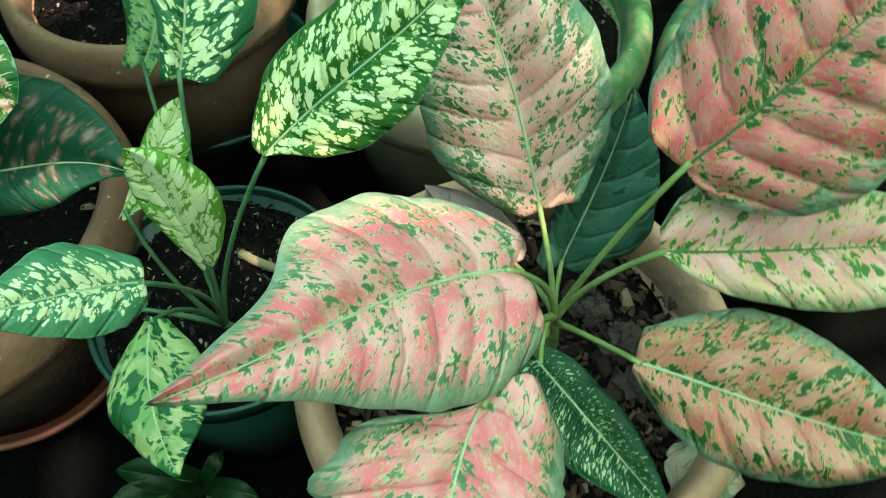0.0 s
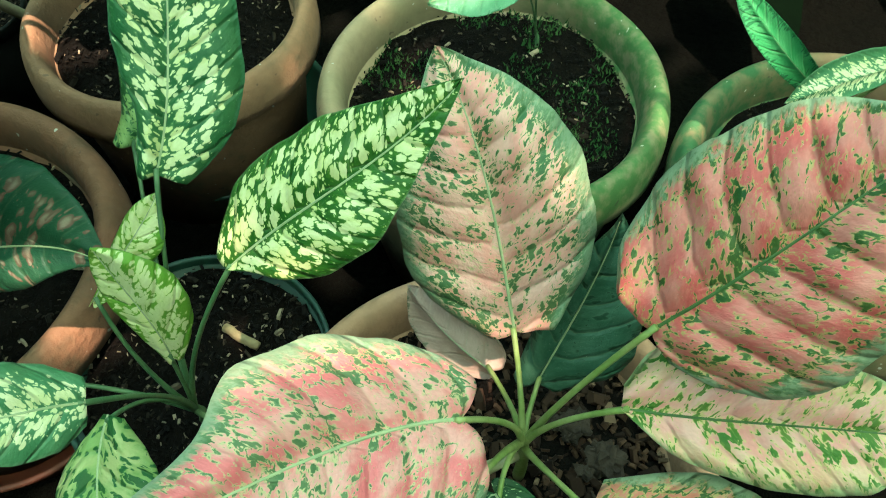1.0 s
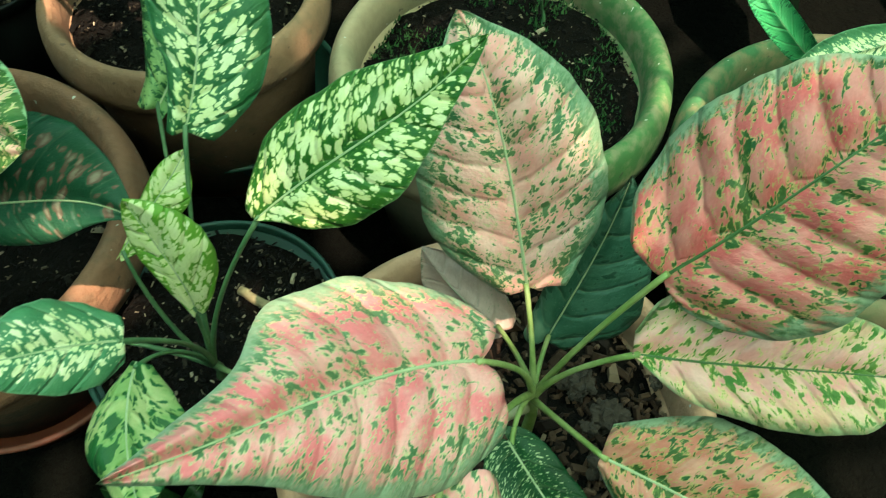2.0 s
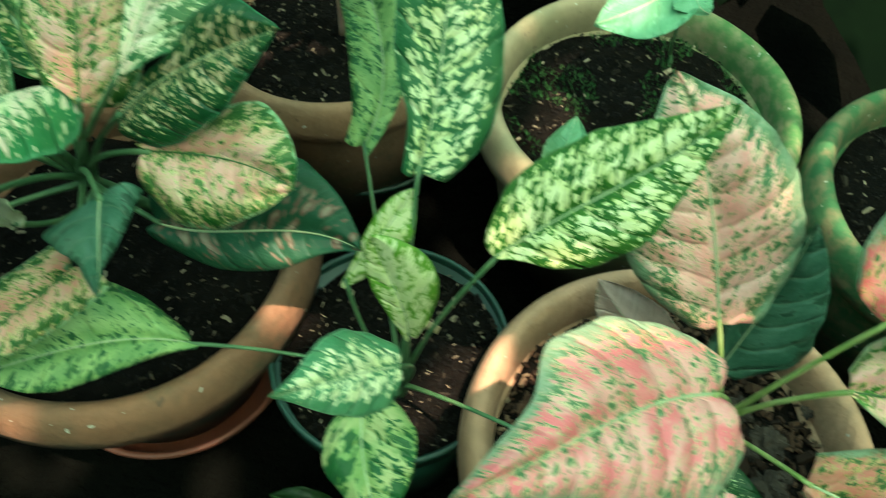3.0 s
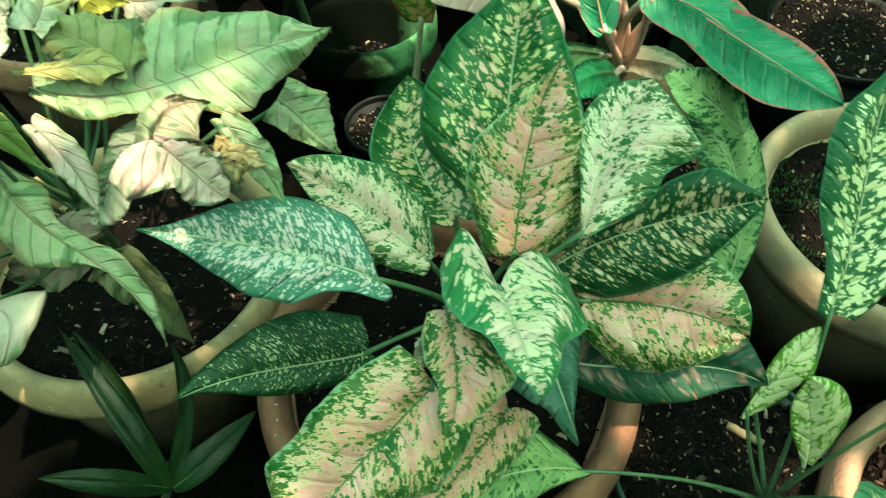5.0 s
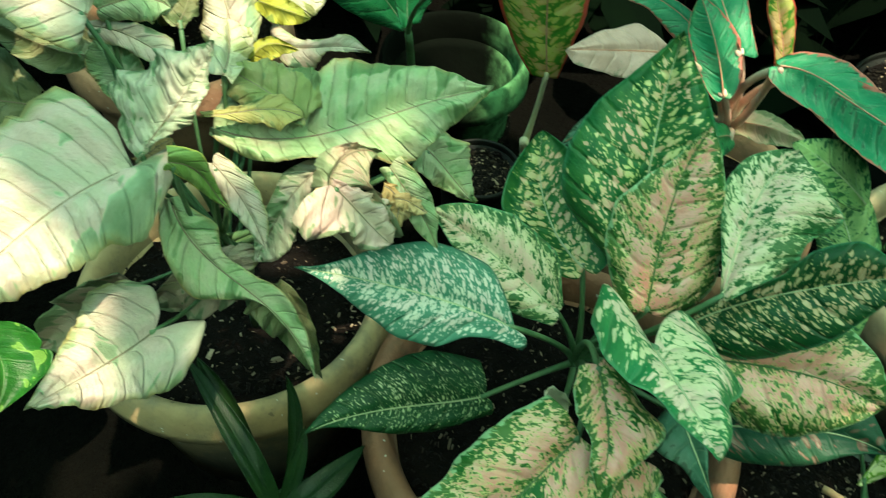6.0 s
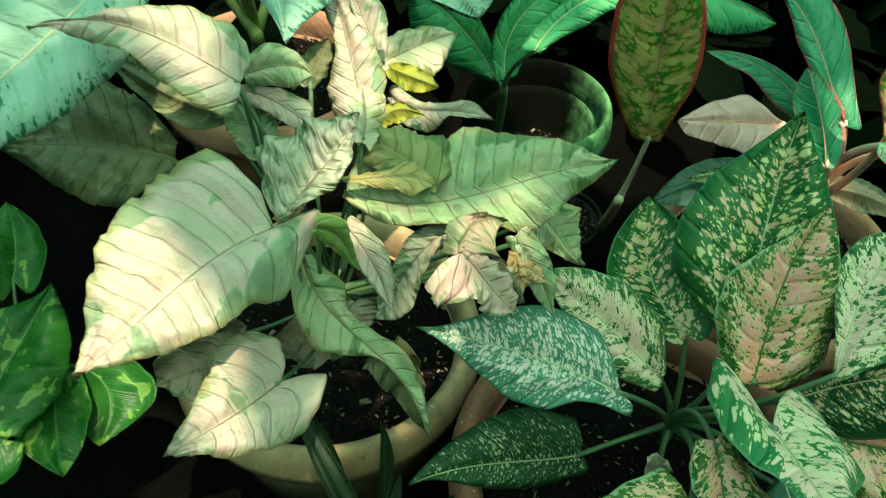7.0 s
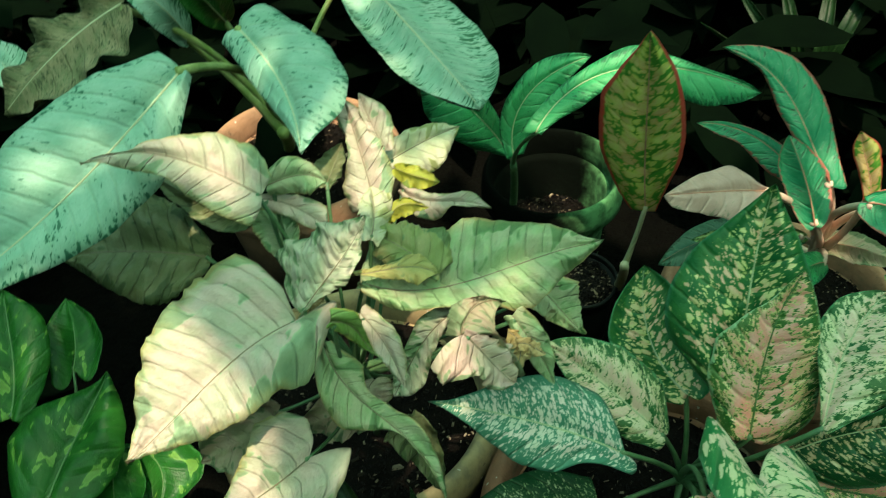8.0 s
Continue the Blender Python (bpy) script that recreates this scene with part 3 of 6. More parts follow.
def glide(xs, ys, x):
    """A smooth curve through the values ys at xs, with no overshoot."""
    i = max(k for k in range(len(xs) - 1) if xs[k] <= x or k == 0)

    def slope(k):
        if k == 0:
            return (ys[1] - ys[0]) / (xs[1] - xs[0])
        d0 = (ys[k] - ys[k - 1]) / (xs[k] - xs[k - 1])
        if k == len(xs) - 1:
            return 1.5 * d0
        d1 = (ys[k + 1] - ys[k]) / (xs[k + 1] - xs[k])
        return 0.0 if d0 * d1 <= 0 else 2 * d0 * d1 / (d0 + d1)

    h = xs[i + 1] - xs[i]
    s = min(1.0, max(0.0, (x - xs[i]) / h))
    return ys[i] * (1 + 2 * s) * (1 - s) ** 2 + h * slope(i) * s * (1 - s) ** 2 + ys[i + 1] * s * s * (3 - 2 * s) + h * slope(i + 1) * s * s * (s - 1)


def leaf(owner, base, mid, tip, left, right, kind="pink", lobe=0.06, acute=1.0, wave=0.15, relief=1.0, stalk=True, fold=0.0):
    """A leaf from where its stalk ends over the middle of its midrib to its tip; left and right: its widest places."""
    org = owner.location
    base, mid, tip, left, right = (Vector(p) - org for p in (base, mid, tip, left, right))
    ctrl = 2 * mid - 0.5 * (base + tip)
    chord = tip - base
    ahead = chord.normalized()
    sides = []
    for edge in (left, right):
        u = min(0.62, max(0.22, (edge - base).dot(chord) / chord.length ** 2))
        vec = edge - curve3(base, ctrl, tip, u)
        sides.append((u, vec - ahead * vec.dot(ahead)))
    half = 0.5 * (sides[0][1].length + sides[1][1].length)
    up = (sides[1][1] - sides[0][1]).cross(ahead).normalized()
    f0 = 0.18 + min(0.60, lobe * 3.0)

    def reach(u, k):
        return sides[k][1], profile(u, sides[k][0], f0, acute)

    return grow(owner, [curve3(base, ctrl, tip, i / 54) for i in range(55)], reach, up, ahead, half, (lobe, lobe), kind, wave, relief, stalk, fold)


def blade(owner, rib, facing, left, right, lobes=(0.0, 0.0), rise=(0.0, 0.0), kind="pink", wave=0.15, relief=1.0, stalk=True, fold=0.0):
    """A leaf along a midrib through four points, with its own half widths on both sides from base to tip; lobes: how far
    each side reaches back past the base; facing: the way its upper face looks; rise: how steeply each side lifts from the midrib."""
    a, b, c, d = (Vector(p) - owner.location for p in rib)
    path = []
    for i in range(55):
        u = i / 54
        path.append(a * (-4.5 * (u - 1 / 3) * (u - 2 / 3) * (u - 1)) + b * (13.5 * u * (u - 2 / 3) * (u - 1))
                    + c * (-13.5 * u * (u - 1 / 3) * (u - 1)) + d * (4.5 * u * (u - 1 / 3) * (u - 2 / 3)))
    ahead = (d - a).normalized()
    up = Vector(facing).normalized()
    sides = []
    for i in range(55):
        across = (path[min(54, i + 1)] - path[max(0, i - 1)]).cross(up).normalized()
        sides.append((-across + up * rise[0], across + up * rise[1]))
    half = 0.5 * (max(left) + max(right))
    widths = ((*left, 0.0), (*right, 0.0))

    def reach(u, k):
        return sides[round(u * 54)][k] * half, max(0.0, glide(STATIONS, widths[k], u)) / half

    return grow(owner, path, reach, up, ahead, half, lobes, kind, wave, relief, stalk, fold)


def grow(owner, path, reach, up, ahead, half, lobes, kind, wave, relief, stalk, fold):
    """The mesh of a leaf round its midrib, with its midrib and stalk."""
    LEAF_COUNT[0] += 1
    rng = random.Random(LEAF_COUNT[0] * 17)
    org = owner.location
    base = path[0]
    length = sum((q - p).length for p, q in zip(path, path[1:]))
    nu, ns = 54, 11
    relief = 0.0 if kind == "strap" else relief
    crumple = 1.0 if kind in CRINKLED else 0.0
    veins = max(5, round(length / (0.0145 if crumple else 0.022)))
    phase = [rng.uniform(0, 6.3) for _ in range(4)]
    verts, uv_place, uv_pat, uv_vein = [], [], [], []
    for i in range(nu + 1):
        u = i / nu
        rib = path[i]
        for k in range(-ns, ns + 1):
            s = k / ns
            vec, w = reach(u, 0 if s < 0 else 1)
            lobe = lobes[0 if s < 0 else 1]
            a = abs(s)
            jitter = 1 + 0.012 * math.sin(u * 17 + phase[0]) + 0.006 * math.sin(u * 37 + phase[1]) * (1 if s < 0 else -1)
            edge_noise = noise.noise(Vector((u * 9, 3.3 if s < 0 else 8.1, LEAF_COUNT[0] * 1.7))) * 0.06 + noise.noise(Vector((u * 27, 1.3 if s < 0 else 5.1, LEAF_COUNT[0]))) * 0.05
            jitter += edge_noise * (0.55 * crumple + 0.22) * a
            pt = rib + vec * (a * w * jitter)
            pt -= ahead * (1.15 * lobe * length * math.sin(2.35 * a) ** 0.9 * max(0.0, 1 - u / 0.34) ** 1.5)
            lift = 0.13 * half * w * (a - a * a) * 4 - 0.10 * half * w * a ** 4
            v = u * veins - (0.9 + 0.5 * a) * a * w + (0.5 if s < 0 else 0.0)
            pillow = abs(math.sin(math.pi * v)) ** 0.7 - 0.6
            lift += relief * 0.042 * half * pillow * min(1.0, a * 5) * min(1.0, (1 - a) * 3.0) * min(1, w * 1.4) * (0.7 + 0.6 * noise.noise(Vector((u * 3, s * 2, LEAF_COUNT[0] + 0.5))))
            if crumple:
                q = Vector((u * length * 38, s * half * 38, LEAF_COUNT[0] * 2.9))
                lift += half * min(1.0, a * 4) * (0.13 * noise.noise(q) + 0.075 * noise.noise(q * 2.3) + 0.035 * noise.noise(q * 5))
                lift += half * 0.16 * a ** 3 * noise.noise(Vector((u * 22, 4.0 if s < 0 else 7.0, LEAF_COUNT[0] * 1.3)))
                lift += half * 0.30 * a ** 3 * noise.noise(Vector((u * 5.5, 2.0 if s < 0 else 9.0, LEAF_COUNT[0] * 0.7)))
            lift += wave * 0.24 * half * a ** 2.5 * math.sin(2 * math.pi * u * 2.6 + phase[2] + (0 if s < 0 else 2.0)) * w
            lift += wave * 0.10 * half * a ** 2 * math.sin(2 * math.pi * u * 6.1 + phase[3] + s) * w
            lift += 0.15 * half * min(1, a * 2) * noise.noise(Vector((u * 2.6 + LEAF_COUNT[0] * 3.7, s * 1.7, 0.5)))
            lift += fold * half * a * w * (1 - 0.35 * a)
            lift -= 0.045 * half * math.exp(-(a / 0.12) ** 2)
            verts.append(pt + up * lift)
            uv_place.append((0.5 + 0.5 * s, u))
            uv_vein.append((v, a))
            uv_pat.append((s * w * vec.length, u * length - 0.60 * a * w * vec.length))
    row = 2 * ns + 1
    top = len(verts)
    thin = 0.0004
    verts += [q - up * thin for q in verts]
    faces = []
    for i in range(nu):
        for k in range(row - 1):
            a, b, c, d = i * row + k, i * row + k + 1, (i + 1) * row + k + 1, (i + 1) * row + k
            faces += [(a, b, c, d), (a + top, d + top, c + top, b + top)]
    border = [k for k in range(row)] + [i * row + row - 1 for i in range(1, nu + 1)]
    border += [nu * row + k for k in range(row - 2, -1, -1)] + [i * row for i in range(nu - 1, 0, -1)]
    for a, b in zip(border, border[1:] + border[:1]):
        faces.append((b, a, a + top, b + top))
    ob = mesh_object("leaf", verts, faces, LEAVES[kind], owner)
    me = ob.data
    for name, source in (("place", uv_place), ("pattern", uv_pat), ("vein", uv_vein)):
        lay = me.uv_layers.new(name=name)
        flat = np.array(source + source, dtype=np.float32)
        loops = np.zeros(len(me.loops), dtype=np.int32)
        me.loops.foreach_get("vertex_index", loops)
        lay.data.foreach_set("uv", flat[loops].ravel())
    crown, stalk_mat, ribs, thick = PLANTS[owner.name]
    path = [verts[i * row + ns] + up * 0.0002 for i in range(0, nu - 1)]
    v, f = tube(path, [(0.0042 * half / 0.05) ** 0.8 * (0.05 if crumple else 0.072) * (1 - 0.85 * i / len(path)) + 0.0003 for i in range(len(path))], 6)
    mesh_object("midrib", v, f, RIB["deep" if kind in ("pinkdeep", "pinkpale", "mottlepink") else ribs], ob)
    if stalk:
        a = (crown - org) * rng.uniform(0.80, 1.02)
        c = 0.5 * (a + base) + Vector((0, 0, (-0.25 if crumple else 0.10) * (base - a).length)) - ahead * 0.12 * (base - a).length
        n = 12
        v, f = tube([curve3(a, c, base + ahead * 0.004, i / n) for i in range(n + 1)], [thick * (0.74 + 0.62 * (1 - i / n) ** 3 + 0.10 * (i / n) ** 6) for i in range(n + 1)], 8)
        mesh_object("petiole", v, f, stalk_mat, owner)
    return ob


def lathe(name, outline, material, parent, segments=72, wobble=0.0, seed=0):
    verts, faces = [], []
    m = len(outline)
    for k in range(segments):
        w = 2 * math.pi * k / segments
        for r, z in outline:
            q = r * (1 + wobble * noise.noise(Vector((math.cos(w) * 1.5 + seed, math.sin(w) * 1.5, z * 6))))
            verts.append((q * math.cos(w), q * math.sin(w), z + wobble * 0.4 * r * noise.noise(Vector((math.cos(w) * 2, math.sin(w) * 2 + seed, 4)))))
    for k in range(segments):
        j = (k + 1) % segments
        for i in range(m - 1):
            faces.append((k * m + i, j * m + i, j * m + i + 1, k * m + i + 1))
    return mesh_object(name, verts, faces, material, parent)


def round_rim(r_in, r_out, z_low, z_top, n=16):
    """The outline of a thick rounded rim, from its lower inner edge over the top to its lower outer edge."""
    c, h = 0.5 * (r_in + r_out), 0.5 * (r_out - r_in)
    pts = [(r_in + 0.002, z_low - 0.02)]
    pts += [(c - h * math.cos(math.pi * i / n), z_top - (z_top - z_low) * (1 - math.sin(math.pi * i / n) ** 0.75)) for i in range(n + 1)]
    pts.append((r_out - 0.012, z_low - 0.004))
    return pts


def clay_pot(x, y, radius, top, material, label, band=0.17, depth=0.04, foot=0.72, moss=False, coarse=False):
    """A clay pot with a thick rounded rim, standing on the ground, and the soil in it."""
    pot = tagged(new("clay_pot"), label, "flower pot", "clay pots")
    pot.location = (x, y, 0)
    inner = radius * (1 - band)
    seed = x * 10 + y
    lathe("rim", round_rim(inner, radius, top - 0.045, top), material, pot, 96, 0.012, seed)
    body = [(0.0, 0.012), (radius * foot - 0.02, 0.012), (inner - 0.006, top - 0.055), (inner + 0.001, top - 0.04), (radius - 0.014, top - 0.046),
            (radius - 0.022, top - 0.075), (radius * foot, 0.0), (0.0, 0.0)]
    lathe("body", body, material, pot, 72, 0.010, seed)
    soil_in(x, y, inner + 0.001, top - depth, seed, moss=moss, coarse=coarse)
    return pot


def soil_in(x, y, radius, z, seed, chips=1900, moss=False, coarse=False):
    rng = random.Random(int(seed * 100))
    rings, seg = 16, 56
    verts, faces = [(0, 0, 0)], []
    for i in range(1, rings + 1):
        for k in range(seg):
            r, w = radius * i / rings, 2 * math.pi * k / seg
            px, py = r * math.cos(w), r * math.sin(w)
            h = 0.010 * noise.fractal(Vector((px * 14 + seed, py * 14, 1)), 0.8, 2.0, 4) - 0.006 * (i / rings) ** 4
            verts.append((px, py, h))
    for k in range(seg):
        faces.append((0, 1 + k, 1 + (k + 1) % seg))
    for i in range(rings - 1):
        for k in range(seg):
            j = (k + 1) % seg
            faces.append((1 + i * seg + k, 1 + (i + 1) * seg + k, 1 + (i + 1) * seg + j, 1 + i * seg + j))
    ob = tagged(mesh_object("potting_soil", verts, faces, SOIL), "dark moist potting soil, darkened further for shade, filling a flower pot", "soil", "", "stuff")
    ob.location = (x, y, z)
    verts, faces = [], []
    for _ in range(chips):
        r, w = radius * 0.97 * math.sqrt(rng.random()), rng.uniform(0, 6.283)
        px, py = r * math.cos(w), r * math.sin(w)
        h = 0.010 * noise.fractal(Vector((px * 14 + seed, py * 14, 1)), 0.8, 2.0, 4)
        size = rng.uniform(0.0006, 0.0022) * (2.2 if rng.random() < 0.05 else 1.0) * (1.7 if coarse else 1.0)
        lw = rng.uniform(0.5, 1.0) if coarse else rng.uniform(0.12, 0.8)
        m = Euler((rng.uniform(-0.5, 0.5), rng.uniform(-0.5, 0.5), rng.uniform(0, 6.28))).to_matrix()
        b = len(verts)
        for cx, cy, cz in ((-1, -lw, -.4), (1, -lw * .7, -.4), (.8, lw, -.4), (-.9, lw * .8, -.4), (-.7, -lw * .6, .4), (.7, -lw * .5, .35), (.5, lw * .6, .4), (-.6, lw * .7, .3)):
            q = m @ Vector((cx * size * 1.5, cy * size, cz * size))
            verts.append((px + q.x, py + q.y, h + q.z + 0.001))
        faces += [tuple(b + t for t in f) for f in ((3, 2, 1, 0), (4, 5, 6, 7), (0, 1, 5, 4), (1, 2, 6, 5), (2, 3, 7, 6), (3, 0, 4, 7))]
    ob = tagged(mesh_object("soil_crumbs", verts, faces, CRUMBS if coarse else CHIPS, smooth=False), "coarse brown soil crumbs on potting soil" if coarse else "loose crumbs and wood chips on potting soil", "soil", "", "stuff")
    ob.location = (x, y, z)
    if moss:
        verts, faces = [], []
        for _ in range(5200):
            r, w = radius * 0.97 * math.sqrt(rng.random()), rng.uniform(0, 6.283)
            px, py = r * math.cos(w), r * math.sin(w)
            if noise.noise(Vector((px * 18 + seed, py * 18, 7))) < -0.02:
                continue
            h = 0.010 * noise.fractal(Vector((px * 14 + seed, py * 14, 1)), 0.8, 2.0, 4)
            a, s = rng.uniform(0, 6.283), rng.uniform(0.002, 0.006)
            d = Vector((math.cos(a), math.sin(a), 0))
            tipp = Vector((px, py, h)) + d * s * rng.uniform(0.2, 0.9) + Vector((0, 0, s * rng.uniform(0.5, 1.2)))
            side = Vector((-d.y, d.x, 0)) * s * 0.30
            b = len(verts)
            verts += [Vector((px, py, h - 0.001)) - side, Vector((px, py, h - 0.001)) + side, tipp]
            faces.append((b, b + 1, b + 2))
        ob = tagged(mesh_object("moss", verts, faces, MOSS, smooth=False), "short dark green moss on potting soil", "moss", "", "stuff")
        ob.location = (x, y, z)


def plastic_pot(x, y, radius, top, material, label):
    """A thin plastic pot with a narrow rolled rim, and the soil in it."""
    pot = tagged(new("plastic_pot"), label, "flower pot", "plastic pots")
    pot.location = (x, y, 0)
    seed = x * 7 + y
    rim = [(radius - 0.004, top - 0.016)] + [(radius - 0.002 - 0.0025 * math.cos(math.pi * i / 8), top - 0.0025 + 0.0025 * math.sin(math.pi * i / 8)) for i in range(9)]
    rim += [(radius + 0.0005, top - 0.016), (radius - 0.004, top - 0.016)]
    lathe("rim", rim, material, pot, 80, 0.006, seed)
    body = [(0.0, 0.006), (radius * 0.7, 0.006), (radius - 0.006, top - 0.008), (radius - 0.0035, top - 0.010), (radius * 0.73, 0.0), (0.0, 0.0)]
    lathe("body", body, material, pot, 64, 0.006, seed)
    soil_in(x, y, radius - 0.006, top - 0.015, seed + 3)
    return pot


def saucer(x, y, radius, top, material, label):
    """A shallow plastic dish with a rounded lip."""
    outline = [(0.0, 0.008), (radius * 0.86, 0.008), (radius - 0.008, top - 0.004), (radius - 0.006, top), (radius - 0.001, top + 0.001),
               (radius, top - 0.004), (radius - 0.004, top - 0.008), (radius * 0.88, 0.0), (0.0, 0.0)]
    ob = lathe("plant_saucer", outline, material, None, 80, 0.006, x)
    ob.location = (x, y, 0)
    tagged(ob, label, "saucer", "saucers")
    return ob



# ---------------------------------------------------------------- ground
def ground():
    n, reach = 90, 60.0
    verts, faces = [], []
    ticks = [math.copysign((abs(i) / 45) ** 4 * reach, i) for i in range(-45, 46)]
    for a in ticks:
        for b in ticks:
            verts.append((a - 0.4, b + 0.5, 0.012 * noise.noise(Vector((a * 5, b * 5, 0)))))
    for i in range(n):
        for k in range(n):
            faces.append((i * (n + 1) + k, (i + 1) * (n + 1) + k, (i + 1) * (n + 1) + k + 1, i * (n + 1) + k + 1))
    tagged(mesh_object("ground", verts, faces, GROUND), "bare earth ground under the pots, blackened to stand for deep shade", "ground", "", "structure")


ground()

# ---------------------------------------------------------------- pots and soil
clay_pot(0.022, 0.671, 0.176, 0.243, CLAY_GREEN, "round clay pot with a thick mossy rim, nearly empty", moss=True)
clay_pot(0.071, 0.292, 0.169, 0.243, CLAY_LIT, "terracotta pot with a thick rim holding the pink plant", coarse=True)
clay_pot(-0.443, 0.380, 0.188, 0.243, CLAY_RED, "large terracotta pot with a rounded rim on a red saucer", foot=0.58)
clay_pot(-0.800, 0.437, 0.173, 0.243, CLAY_PALE, "weathered cream clay pot with a thick stained rim")
clay_pot(-0.330, 0.717, 0.156, 0.243, CLAY_DIM, "terracotta pot with a rounded rim on a green saucer")
clay_pot(0.367, 0.600, 0.173, 0.243, CLAY_ALGAE, "mossy clay pot with a chipped thick rim")
clay_pot(-0.667, 0.892, 0.109, 0.243, CLAY_SHADE, "mossy clay pot with deep shade and one lit green side in its colour", depth=0.12)
clay_pot(-1.065, 0.840, 0.165, 0.243, CLAY_DIM, "terracotta pot with a rounded rim under silver leaves")
plastic_pot(-0.173, 0.344, 0.109, 0.201, PLASTIC_GREEN, "dark green plastic pot with a thin rim")
plastic_pot(0.007, 1.028, 0.112, 0.212, PLASTIC_BLACK, "black plastic nursery pot in the shade")
plastic_pot(-0.593, 0.739, 0.056, 0.182, PLASTIC_BLACK, "small black plastic nursery pot")
saucer(-0.315, 0.739, 0.137, 0.062, PLASTIC_GREEN, "green plastic saucer under a clay pot")
saucer(-0.431, 0.375, 0.132, 0.040, SAUCER_RED, "red-brown plastic saucer under a clay pot")

# ---------------------------------------------------------------- plants
pink_plant = plant('pink_aglaonema', (0.091, 0.294, 0.287), (0.094, 0.300, 0.209), "pink and green mottled foliage plant in a clay pot", STALK, "green", 0.0024)
blade(pink_plant, ((0.056, 0.255, 0.405), (0.005, 0.222, 0.432), (-0.041, 0.179, 0.455), (-0.088, 0.138, 0.476)), (0.48, -0.06, 0.87), (0.0446, 0.0532, 0.0612, 0.0598, 0.0486, 0.0289, 0.0151, 0.0062), (0.0214, 0.0360, 0.0476, 0.0549, 0.0535, 0.0267, 0.0160, 0.0063), lobes=(0.04, 0.04), rise=(-0.00, -0.01), kind='pink', relief=1.8)
blade(pink_plant, ((0.076, 0.343, 0.340), (0.058, 0.380, 0.387), (0.036, 0.418, 0.431), (0.005, 0.456, 0.469)), (0.02, -0.75, 0.66), (0.0203, 0.0355, 0.0534, 0.0611, 0.0593, 0.0459, 0.0320, 0.0166), (0.0254, 0.0358, 0.0510, 0.0602, 0.0614, 0.0526, 0.0360, 0.0140), lobes=(0.01, 0.00), rise=(0.02, 0.00), kind='pinkpeach', relief=1.8)
blade(pink_plant, ((0.142, 0.303, 0.439), (0.176, 0.318, 0.476), (0.209, 0.336, 0.512), (0.243, 0.357, 0.546)), (-0.41, -0.61, 0.68), (0.0266, 0.0436, 0.0562, 0.0623, 0.0630, 0.0575, 0.0466, 0.0298), (0.0185, 0.0391, 0.0569, 0.0634, 0.0621, 0.0558, 0.0387, 0.0168), lobes=(0.02, 0.00), rise=(0.01, 0.00), kind='pinkdeep', relief=2.4)
blade(pink_plant, ((0.137, 0.279, 0.395), (0.186, 0.278, 0.402), (0.236, 0.279, 0.410), (0.286, 0.279, 0.417)), (-0.13, -0.47, 0.87), (0.0128, 0.0315, 0.0401, 0.0384, 0.0350, 0.0343, 0.0295, 0.0165), (0.0005, 0.0092, 0.0207, 0.0281, 0.0323, 0.0340, 0.0314, 0.0159), lobes=(0.00, 0.00), rise=(0.00, -0.00), kind='pinkpale', relief=2.2)
blade(pink_plant, ((0.132, 0.237, 0.340), (0.181, 0.219, 0.346), (0.230, 0.201, 0.352), (0.282, 0.187, 0.361)), (-0.28, -0.50, 0.82), (0.0204, 0.0288, 0.0411, 0.0492, 0.0488, 0.0421, 0.0293, 0.0148), (0.0061, 0.0182, 0.0330, 0.0395, 0.0414, 0.0364, 0.0264, 0.0133), lobes=(0.00, 0.00), rise=(0.00, 0.00), kind='pinkrust', relief=1.8)
blade(pink_plant, ((0.045, 0.185, 0.393), (0.037, 0.163, 0.386), (0.032, 0.140, 0.379), (0.029, 0.117, 0.371)), (0.18, -0.34, 0.92), (0.0306, 0.0427, 0.0537, 0.0554, 0.0558, 0.0524, 0.0456, 0.0277), (0.0005, 0.0046, 0.0168, 0.0438, 0.0581, 0.0630, 0.0690, 0.0459), lobes=(0.26, 0.00), rise=(0.00, 0.00), kind='pink')
leaf(pink_plant, (0.078, 0.251, 0.302), (0.112, 0.211, 0.302), (0.166, 0.168, 0.265), (0.093, 0.188, 0.295), (0.137, 0.223, 0.287), kind='darkspot', lobe=0.05)
blade(pink_plant, ((0.097, 0.345, 0.270), (0.111, 0.368, 0.307), (0.124, 0.392, 0.344), (0.133, 0.417, 0.383)), (-0.06, -0.83, 0.55), (0.0174, 0.0184, 0.0198, 0.0212, 0.0213, 0.0190, 0.0117, 0.0043), (0.0163, 0.0257, 0.0399, 0.0490, 0.0441, 0.0357, 0.0236, 0.0097), lobes=(0.04, 0.00), rise=(-0.00, 0.00), kind='dark')
leaf(pink_plant, (0.063, 0.358, 0.250), (0.026, 0.375, 0.265), (-0.007, 0.398, 0.287), (0.050, 0.386, 0.280), (0.006, 0.375, 0.250), kind='fadedpink', lobe=0.05)
stub_base = Vector((0.088, 0.287, 0.276)) - pink_plant.location
v, f = tube([stub_base + Vector((-0.0055, -0.0050, 0.0035)) * i for i in range(6)], [0.0042, 0.0040, 0.0042, 0.0045, 0.0046, 0.0030], 10)
mesh_object("cut_stalk", v, f, STALK_PALE, pink_plant, "short pale stub of a cut stalk")

